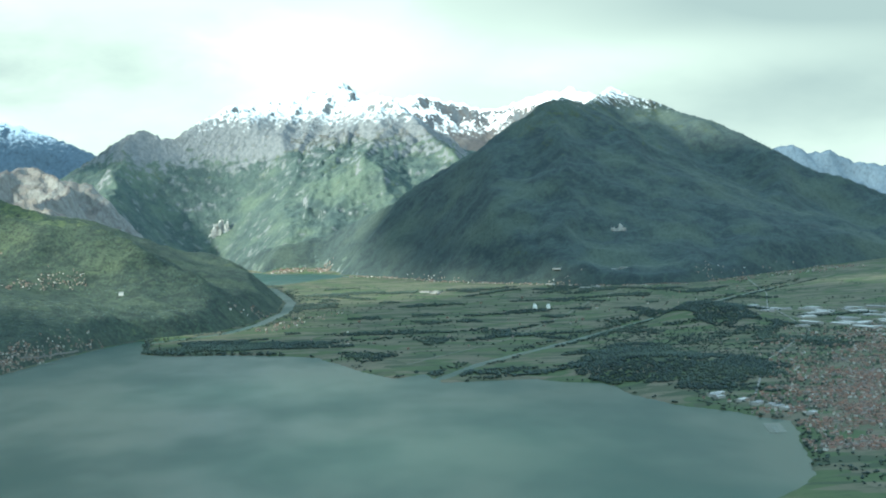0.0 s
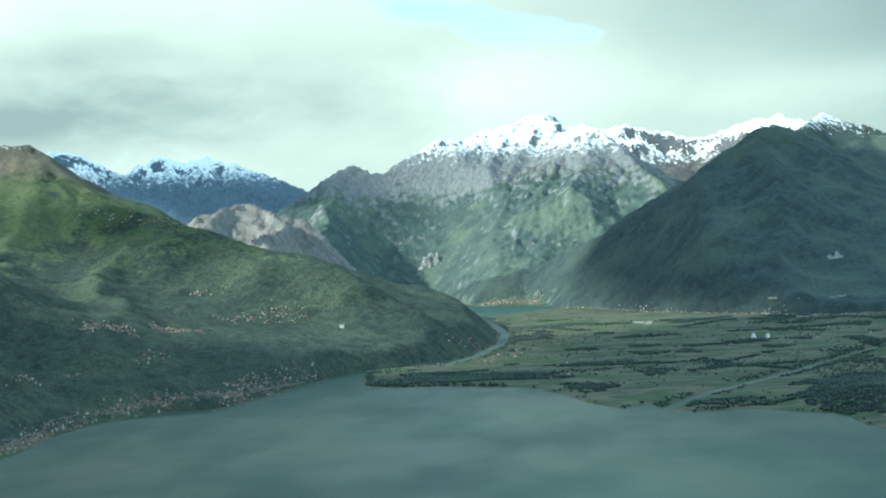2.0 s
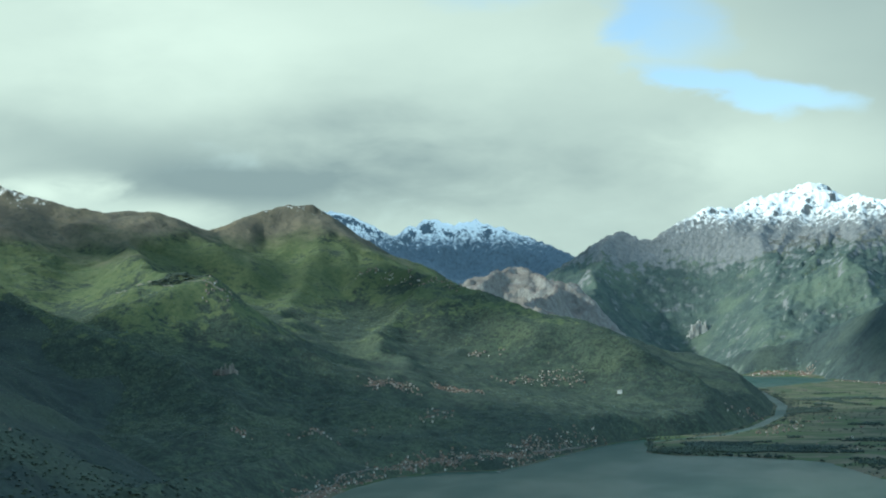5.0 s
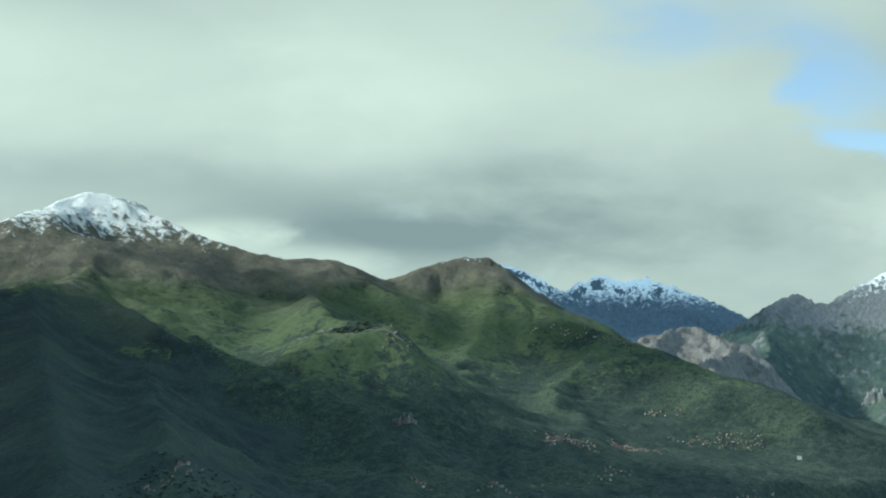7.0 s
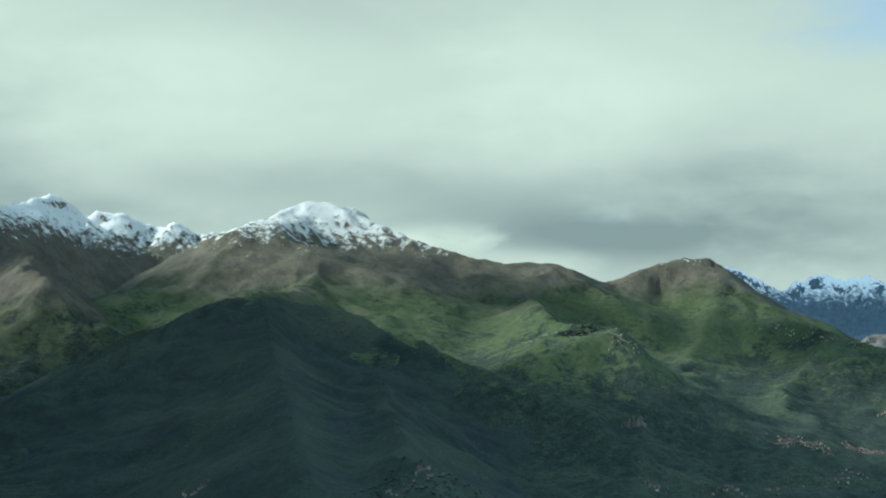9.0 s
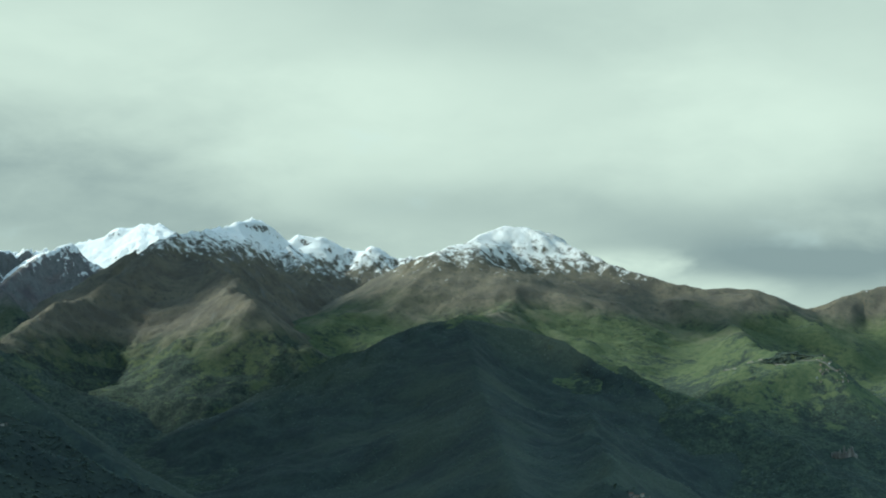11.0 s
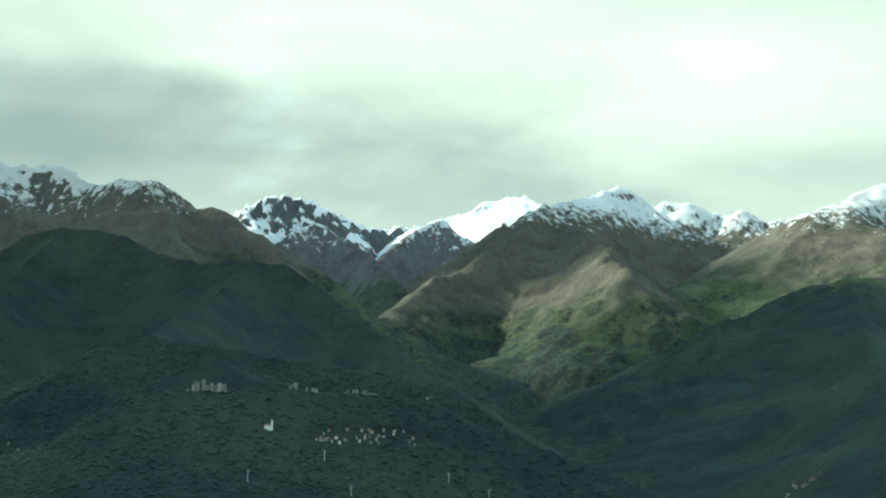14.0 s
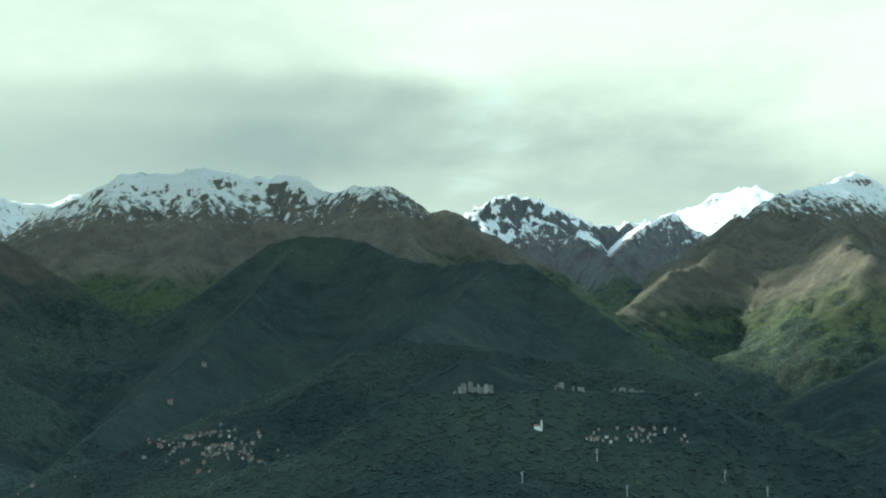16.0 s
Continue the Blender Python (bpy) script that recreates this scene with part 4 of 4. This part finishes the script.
def within(rng, n, corners):
    """Places strewn evenly inside an outline with an uneven edge."""
    lo, hi = np.min(corners, 0) - 8, np.max(corners, 0) + 8
    x, y = strewn(rng, n * 3, lo[0], hi[0], lo[1], hi[1])
    on = np.where(polygon_distance(x, y, corners) + 90 * (fbm(x, y, 60, 4, shift=17) - 0.5) < 0)[0][:n]
    return x[on], y[on]


def disc(rng, n, x, y, rx, ry):
    """Places strewn evenly over an uneven oval."""
    a, r = rng.uniform(0, 6.283, n), np.sqrt(rng.uniform(0, 1, n))
    r = r * (1 + 0.28 * np.sin(3 * a + x) + 0.16 * np.sin(7 * a + y))
    return x + rx * r * np.cos(a), y + ry * r * np.sin(a)


plain_wood("dark wooded knoll beside the lake", *within(rng, 5200, KNOLL), 65, 2.7, 0.30, 22)
plain_wood("dark wooded knoll on the plain", *disc(rng, 3200, 390, 1705, 56, 120), 66, 2.9)
plain_wood("copse on the spit beside the outlet", *disc(rng, 4200, -85, 1520, 88, 60), 67, 2.6, 0.30)
plain_wood("dense dark trees along the tip of the spit", *along_line(rng, LAKE[11:17], 2200, -10, 7), 74, 3.1, 0.0)
plain_wood("riverside wood near the river mouth", *disc(rng, 600, 140, 1210, 50, 26), 68, 2.8, 0.36)
plain_wood("dark copse in the middle of the plain", *disc(rng, 500, 60, 1620, 55, 26), 73, 2.8)
for n in range(46):           # groves scattered over the farmland
    gx0, gy0, wide = rng.uniform(-50, 520), rng.uniform(1330, 2450), rng.uniform(7, 24)
    plain_wood("small dark grove among fields", *disc(rng, int(wide * wide * 0.55), gx0, gy0, wide, wide * rng.uniform(1.0, 2.2)), 110 + n, 2.7)
hedges = []
for n in range(44):          # hedgerows and tree belts between the fields
    cx, cy, turn = rng.uniform(-40, 520), rng.uniform(1280, 2500), radians(rng.choice([28, 60, 118]) + rng.uniform(-8, 8))
    length = rng.uniform(40, 190)
    dx, dy = math.cos(turn) * length / 2, math.sin(turn) * length / 2
    hedges.append(along_line(rng, [(cx - dx, cy - dy), (cx + dx, cy + dy)], int(length * 1.5), 0, rng.uniform(2.5, 9)))
plain_wood("hedgerows and tree belts between fields", np.concatenate([h[0] for h in hedges]), np.concatenate([h[1] for h in hedges]), 69, 3.1, 0.30, 30)
plain_wood("scattered trees on farmland", *strewn(rng, 2600, -60, 700, 1250, 2600), 70, 2.4, 0.50, 60)
plain_wood("garden trees among town houses", *strewn(rng, 9500, 225, 640, 680, 1560), 71, 2.0, 0.36, 35)


# ---- houses ----
def house_shape(w, d, h, rise):
    """Walls with gables, and a roof of two thick slopes with eaves."""
    wall = [(-w, -d, -1.2), (w, -d, -1.2), (w, d, -1.2), (-w, d, -1.2), (-w, -d, h), (w, -d, h), (w, d, h), (-w, d, h), (-w, 0, h + rise), (w, 0, h + rise)]
    wall_f = [(0, 1, 5, 4), (2, 3, 7, 6), (1, 2, 6, 9, 5), (3, 0, 4, 8, 7)]
    e, o, t = 0.18, 0.22, 0.14
    drop = rise * e / d
    roof, roof_f = [], []
    for side in (-1, 1):
        a = len(roof)
        for up in (0.02, t):
            roof += [(-w - o, side * (d + e), h - drop + up), (w + o, side * (d + e), h - drop + up), (w + o, 0, h + rise + up), (-w - o, 0, h + rise + up)]
        q = [(0, 3, 2, 1), (4, 5, 6, 7), (0, 1, 5, 4), (1, 2, 6, 5), (3, 0, 4, 7)]
        roof_f += [tuple(a + i for i in f) for f in q]
    return wall, wall_f, roof, roof_f


HOUSES = [house_shape(*v) for v in ((1.0, 0.8, 1.3, 0.6), (1.3, 0.9, 1.7, 0.65), (0.8, 0.7, 1.1, 0.5), (1.7, 0.9, 1.5, 0.6), (1.1, 1.0, 2.1, 0.5))]
HOUSE_MESHES = [(plain_mesh("wall", w, wf, WALL), plain_mesh("roof", r, rf, ROOF)) for w, wf, r, rf in HOUSES]
CHIMNEY = plain_mesh("chimney", *box(-0.12, 0.12, -0.12, 0.12, 0.0, 0.75), WALL)


def village(name, label, line, n, spread, seed, single=0, scale=1.0):
    """Houses strewn along a line: the first few are things of their own, the rest one cluster."""
    rng = np.random.RandomState(seed)
    x, y = along_line(rng, line, n * 3, 0, spread)
    keep = []
    on = (shore_distance(x, y) > 2.5) & (fbm(x, y, 26, 3, shift=seed) + rng.uniform(-0.25, 0.25, len(x)) > 0.48) & (polygon_distance(x, y, KNOLL) > 2)
    for i in np.where(on)[0]:
        if all((x[i] - x[j]) ** 2 + (y[i] - y[j]) ** 2 > 2.9 * scale ** 2 for j in keep[-200:]):
            keep.append(i)
    keep = keep[:n]
    x, y = x[keep], y[keep]
    z = land_z(x, y)
    main = math.atan2(line[-1][1] - line[0][1], line[-1][0] - line[0][0])
    parts = {"walls": ([], []), "roofs": ([], [])}
    for i in range(len(x)):
        kind, turn = rng.randint(0, 5), main + rng.choice([0, math.pi / 2]) + rng.normal(0, 0.25)
        size = rng.uniform(0.65, 1.0) * scale
        m = Matrix.Translation((x[i], y[i], z[i] + 0.1)) @ Matrix.Rotation(turn, 4, "Z") @ Matrix.Scale(size, 4)
        if i < single:
            ob = tagged(new("house"), label, "house", "houses of " + name)
            ob.matrix_basis = m
            part("wall", HOUSE_MESHES[kind][0], ob)
            roof = part("roof", HOUSE_MESHES[kind][1], ob)
            part("chimney", CHIMNEY, roof, "", pose(0.35, 0.25, HOUSES[kind][0][4][2] + 0.2))
            continue
        w, wf, r, rf = HOUSES[kind]
        for key, vs, fs in (("walls", w, wf), ("roofs", r, rf)):
            co, fa = parts[key]
            base = len(co)
            co.extend((m @ Vector(v))[:] for v in vs)
            fa.extend(tuple(base + k for k in f) for f in fs)
    if parts["walls"][0]:
        ob = tagged(new("houses"), label.replace("house ", "houses ", 1), "houses", kind="stuff")
        part("walls", plain_mesh("walls", *parts["walls"], WALLS), ob)
        part("roofs", plain_mesh("roofs", *parts["roofs"], ROOFS), ob)


for row in VILLAGES:
    village(*row)


def warehouse(x, y, w, d, h, turn):
    """A long flat shed with a shallow pale roof."""
    ob = tagged(new("warehouse"), "long low warehouse with a pale sheet-metal roof", "warehouse", "sheds beside the town")
    ob.matrix_basis = pose(x, y, float(land_z(x, y)[0]), 0, 0, turn)
    wall, wall_f, roof, roof_f = house_shape(w, d, h, 0.35)
    part("wall", plain_mesh("wall", wall, wall_f, CONCRETE), ob)
    part("roof", plain_mesh("roof", roof, roof_f, SHEET), ob)


rng = np.random.RandomState(95)
for n in range(46):
    warehouse(rng.uniform(440, 640), rng.uniform(1490, 1790), rng.uniform(5, 14), rng.uniform(3, 6), rng.uniform(1.2, 2.0), 28 + rng.choice([0, 90]) + rng.normal(0, 4))
for n in range(10):
    along = n / 9
    warehouse(230 + 34 * along + rng.uniform(0, 12), 1030 - 95 * along + rng.uniform(-8, 8), rng.uniform(3, 7), rng.uniform(2, 3), rng.uniform(1.2, 1.6), 40 + rng.normal(0, 10))
for n in range(9):
    warehouse(rng.uniform(80, 480), rng.uniform(2450, 2480) if n < 4 else rng.uniform(2300, 2360), rng.uniform(5, 9), rng.uniform(2.5, 4), 1.5, 140 + rng.normal(0, 10))


def lathe(name, profile, mat, sides=16):
    """A turned body from (radius, height) pairs."""
    co, fa = [], []
    for r, z in profile:
        co += [(r * math.cos(2 * math.pi * i / sides), r * math.sin(2 * math.pi * i / sides), z) for i in range(sides)]
    for k in range(len(profile) - 1):
        fa += [(k * sides + i, k * sides + (i + 1) % sides, (k + 1) * sides + (i + 1) % sides, (k + 1) * sides + i) for i in range(sides)]
    fa += [tuple(range((len(profile) - 1) * sides, len(profile) * sides))]
    return plain_mesh(name, co, fa, mat)


for dx, dy in ((-7, 2), (8, -3)):
    silo = tagged(new("silo"), "tall white tapering silo on the plain", "silo", "silos on the plain")
    silo.matrix_basis = pose(244 + dx, 1905 + dy, float(land_z(244 + dx, 1905 + dy)[0]))
    part("body", lathe("body", [(2.6, -0.5), (2.6, 2.0), (2.2, 4.2), (1.4, 6.2)], WHITE), silo)
    part("cap", lathe("cap", [(1.5, 6.2), (1.1, 6.9), (0.2, 7.3)], SHEET), silo, "grey sheet-metal cap")
    part("door", plain_mesh("door", *box(-0.5, 0.5, -2.75, -2.5, 0, 1.6), CONCRETE), silo)


# ---- landmarks on the low hill ----
def church(x, y, turn):
    ob = tagged(new("church"), "small white church with a tall bell tower", "church")
    ob.matrix_basis = pose(x, y, float(land_z(x, y)[0]), 0, 0, turn) @ Matrix.Scale(0.72, 4)
    w, wf, r, rf = house_shape(1.6, 0.9, 1.6, 0.7)
    part("nave", plain_mesh("nave", w, wf, WHITE), ob)
    part("roof", plain_mesh("roof", r, rf, ROOF), ob, "clay tile roof")
    tower = part("bell_tower", plain_mesh("bell_tower", *box(1.7, 2.5, -0.4, 0.4, -1.0, 4.4), WHITE), ob)
    v, f = [(1.6, -0.5, 4.4), (2.6, -0.5, 4.4), (2.6, 0.5, 4.4), (1.6, 0.5, 4.4), (2.1, 0, 5.3)], [(0, 3, 2, 1), (0, 1, 4), (1, 2, 4), (2, 3, 4), (3, 0, 4)]
    part("tower_roof", plain_mesh("tower_roof", v, f, ROOF), tower)
    for side in (-0.42, 0.4):
        part("belfry_opening", plain_mesh("belfry_opening", *box(1.95, 2.25, side, side + 0.02, 3.4, 4.0), CONCRETE), tower)


church(-585, 373, 30)
chapel = tagged(new("chapel"), "white chapel standing alone in the wood", "chapel")
chapel.matrix_basis = pose(-632, 392, float(land_z(-632, 392)[0]) + 0.6, 0, 0, 40)
for part_name, vs, fs, mat in (("wall", *house_shape(1.3, 0.8, 1.5, 0.5)[:2], WHITE), ("roof", *house_shape(1.3, 0.8, 1.5, 0.5)[2:], ROOF)):
    part(part_name, plain_mesh(part_name, vs, fs, mat), chapel)
for hx, hy in ((-1093, 545), (-1010, 470)):
    hut = tagged(new("farmhouse"), "pale farmhouse in a clearing on the dark hill", "house", "farmhouses on the dark hill")
    hut.matrix_basis = pose(hx, hy, float(land_z(hx, hy)[0]) + 1.0, 0, 0, 50)
    for part_name, vs, fs, mat in (("wall", *house_shape(1.6, 1.0, 1.8, 0.6)[:2], WALL), ("roof", *house_shape(1.6, 1.0, 1.8, 0.6)[2:], ROOF)):
        part(part_name, plain_mesh(part_name, vs, fs, mat), hut)
villa = tagged(new("villa"), "white villa alone on the wooded slope", "house")
villa.matrix_basis = pose(-219, 1790, float(land_z(-219, 1790)[0]) + 0.5, 0, 0, 10)
for part_name, vs, fs, mat in (("wall", *house_shape(2.4, 1.3, 2.2, 0.6)[:2], WHITE), ("roof", *house_shape(2.4, 1.3, 2.2, 0.6)[2:], SHEET)):
    part(part_name, plain_mesh(part_name, vs, fs, mat), villa)


def pylon(x, y, tall):
    ob = tagged(new("pylon"), "slender pale steel pylon on the hillside", "pylon", "pylons on the low hill")
    ob.matrix_basis = pose(x, y, float(land_z(x, y)[0]), 0, 0, 25)
    part("mast", lathe("mast", [(0.16, -0.5), (0.10, tall)], STEEL, 6), ob)
    for z in (0.72, 0.86, 0.97):
        part("crossarm", plain_mesh("crossarm", *box(-0.7, 0.7, -0.05, 0.05, tall * z, tall * z + 0.08), STEEL), ob)


for x, y in ((-560, 342), (-540, 372), (-562, 380), (-536, 418), (-525, 428), (-505, 444), (-500, 410)):
    pylon(x, y, 4.2)


def crag(name, label, x, y, w, h, deep, turn, seed, category="cliff", sink=0.35, mat=None, gaps=0.0):
    """A rough rock face that stands out of the slope, split by cracks into upright slabs."""
    ob = tagged(new(name), label, category, "rock faces")
    ob.matrix_basis = pose(x, y, 0, 0, 0, turn)
    rng = np.random.RandomState(seed)
    at = -w / 2
    while at < w / 2:
        width = rng.uniform(0.05, 0.12) * w
        if rng.rand() < gaps:
            at += width
            continue
        mid, back = at + width / 2, rng.uniform(-0.5, 0.5) * deep
        c, q = math.cos(radians(turn)), math.sin(radians(turn))
        foot = float(land_z(x + c * mid - q * back, y + q * mid + c * back)[0])
        bm = bmesh.new()
        bmesh.ops.create_cube(bm, size=2.0)
        bmesh.ops.subdivide_edges(bm, edges=bm.edges[:], cuts=5, use_grid_fill=True)
        tall = h * rng.uniform(0.6, 1.15) * (1 - 0.4 * (2 * at / w) ** 2)
        for v in bm.verts:
            p = v.co
            n = noise.fractal(Vector((p.x * 1.5 + at, p.y * 1.5 + seed, p.z * 0.8)), 0.8, 2.0, 4)
            lean = 0.75 + 0.25 * (1 - p.z) / 2
            v.co = (mid + p.x * width * 0.62 * lean * (1 + 0.3 * n), back + p.y * deep * lean * (1 + 0.45 * n),
                    foot - sink * h + tall * 0.5 * (1 + p.z) + 0.25 * tall * n * (p.z > -0.9))
        me = bpy.data.meshes.new("rock")
        bm.to_mesh(me)
        bm.free()
        me.materials.append(mat or STONE)
        part("rock", me, ob)
        at += width
    return ob


crag("cliff", "pale vertical cliff above dark woods", -616, 369, 15, 5.2, 0.9, 58, 1, gaps=0.25)
crag("cliff", "pale vertical cliff above dark woods", -601, 404, 11, 3.6, 0.8, 56, 2, gaps=0.35)
crag("cliff", "pale vertical cliff above dark woods", -590, 424, 14, 3.4, 0.8, 55, 3, gaps=0.35)
crag("cliff", "grey cliff half hidden by woods", -575, 447, 12, 3.0, 0.8, 52, 4, gaps=0.5)
crag("quarry", "pale quarry face in the wooded slope", -553, 1467, 22, 11, 3, 20, 5, "quarry")


SCAR = varied("fresh pale granite", [(0.50, 0.49, 0.47), (0.42, 0.415, 0.40), (0.56, 0.55, 0.52)], 0.95, grain=0.2)
crag("rock_scar", "pale bare rock scar on the granite wall", -231, 3640, 44, 30, 5, 4, 6, "rock face", 0.35, SCAR)
crag("rock_scar", "pale bare rock scar on the wooded mountain", 464, 2629, 24, 14, 4, -10, 20, "rock face", 0.45, SCAR)


# ---- roads and jetties ----
def ribbon(name, label, line, width, lift, mat, category):
    """A strip that follows the land along a line."""
    pts = np.array(line, float)
    seg = np.hypot(*np.diff(pts, axis=0).T)
    at = np.arange(0, seg.sum(), 3.0)
    run = np.concatenate([[0], np.cumsum(seg)])
    x, y = np.interp(at, run, pts[:, 0]), np.interp(at, run, pts[:, 1])
    tx, ty = np.gradient(x), np.gradient(y)
    q = np.hypot(tx, ty)
    nx, ny = -ty / q * width / 2, tx / q * width / 2
    top = np.maximum(land_z(x + nx, y + ny), land_z(x - nx, y - ny)) + lift
    co = [np.stack([x + s * nx, y + s * ny, top + d], 1) for s, d in ((1, 0), (-1, 0), (-1, -1.5), (1, -1.5))]
    co = np.stack(co, 1).reshape(-1, 3)
    a = np.arange(len(x) - 1) * 4
    fa = np.concatenate([np.stack([a + i, a + 4 + i, a + 4 + (i + 1) % 4, a + (i + 1) % 4], 1) for i in range(4)])
    return tagged(new(name, mesh_from(name, co, fa, mat, False)), label, category, kind="structure")


ribbon("road", "pale road across a green terrace", [(-760, 1700), (-690, 1640), (-650, 1606), (-600, 1600)], 1.8, 0.5, GRAVEL, "road")
ribbon("road", "pale farm road between fields", [(60, 1300), (160, 1500), (250, 1780), (330, 2060), (420, 2330)], 0.8, 0.15, GRAVEL, "road")
ribbon("road", "pale main road across the plain", [(260, 1010), (330, 1240), (440, 1500), (470, 1760), (560, 2100), (620, 2440)], 1.5, 0.15, GRAVEL, "road")
ribbon("road", "lane along the lake shore", [(-372, 1060), (-370, 1200), (-345, 1275), (-290, 1325), (-255, 1400), (-225, 1520)], 1.2, 0.25, GRAVEL, "road")


def jetty(x, y, length, turn):
    ob = tagged(new("jetty"), "grey boat jetty on piles at the lake shore", "jetty", "jetties of the lake")
    ob.matrix_basis = pose(x, y, 0, 0, 0, turn)
    part("deck", plain_mesh("deck", *box(0, length, -0.45, 0.45, 0.45, 0.62), CONCRETE), ob)
    for k in range(1, int(length / 3) + 1):
        part("pile", plain_mesh("pile", *box(3 * k - 0.2, 3 * k + 0.2, -0.3, 0.3, -2.0, 0.45), CONCRETE), ob)


jetty(-246, 1420, 18, 8)
jetty(-270, 1300, 10, -60)
for n in range(5):
    jetty(246 - n * 1.2, 900 - n * 7.5, 9, 175)

# ---- unseen clouds added for their shade ----
def shade_cloud_material():
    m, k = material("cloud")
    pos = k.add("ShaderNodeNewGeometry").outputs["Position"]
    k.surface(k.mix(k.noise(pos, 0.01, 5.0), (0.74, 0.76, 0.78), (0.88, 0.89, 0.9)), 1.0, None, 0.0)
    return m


SHADE_CLOUD = shade_cloud_material()


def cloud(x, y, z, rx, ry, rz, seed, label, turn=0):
    """A flat-based heap of cloud out of view, added to cast shade on the land."""
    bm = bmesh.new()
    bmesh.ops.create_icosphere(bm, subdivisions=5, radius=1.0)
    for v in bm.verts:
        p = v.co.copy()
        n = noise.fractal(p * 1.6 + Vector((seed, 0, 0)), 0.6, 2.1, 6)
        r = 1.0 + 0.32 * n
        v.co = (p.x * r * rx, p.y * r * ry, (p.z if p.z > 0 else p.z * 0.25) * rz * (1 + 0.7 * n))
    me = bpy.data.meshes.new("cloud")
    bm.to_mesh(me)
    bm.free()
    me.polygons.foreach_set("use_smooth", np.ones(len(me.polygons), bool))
    me.materials.append(SHADE_CLOUD)
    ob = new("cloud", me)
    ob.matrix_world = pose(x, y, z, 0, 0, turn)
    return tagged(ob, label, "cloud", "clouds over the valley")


# each stands sunward of the hill it is there to shade, out of view
cloud(-2560, 70, 1000, 820, 500, 150, 1.0, "broad unseen cloud bank added to shade the domed hill")
cloud(-2200, 590, 1000, 430, 430, 120, 5.0, "unseen heap cloud added to shade the wooded spur")
cloud(-850, 2300, 1000, 600, 560, 130, 9.0, "large unseen cloud added to shade the dark wooded mountain")
cloud(-1180, 860, 1000, 450, 890, 120, 13.0, "unseen cloud added to shade the lake and plain")
cloud(-2720, 1250, 1000, 160, 225, 70, 17.0, "small unseen cloud added to shade the brown peak")
cloud(-2860, 670, 1000, 120, 80, 60, 21.0, "small unseen cloud added to shade a side valley")
cloud(-1880, 880, 1000, 250, 130, 70, 25.0, "small unseen cloud added to shade the lake slopes")
cloud(-1880, 1580, 1000, 170, 80, 60, 29.0, "long thin unseen cloud added to shade a green spur", 125)
cloud(-3040, 1060, 1000, 160, 150, 60, 45.0, "small unseen cloud added to shade dark crags")
cloud(-2200, 1560, 1000, 75, 65, 50, 33.0, "small unseen cloud added to shade a mountain shoulder")
cloud(-2220, 3170, 1300, 125, 115, 70, 37.0, "unseen cloud added to shade the granite shoulder")
cloud(-2680, 3660, 1400, 270, 220, 90, 41.0, "broad unseen cloud added to shade the far range")
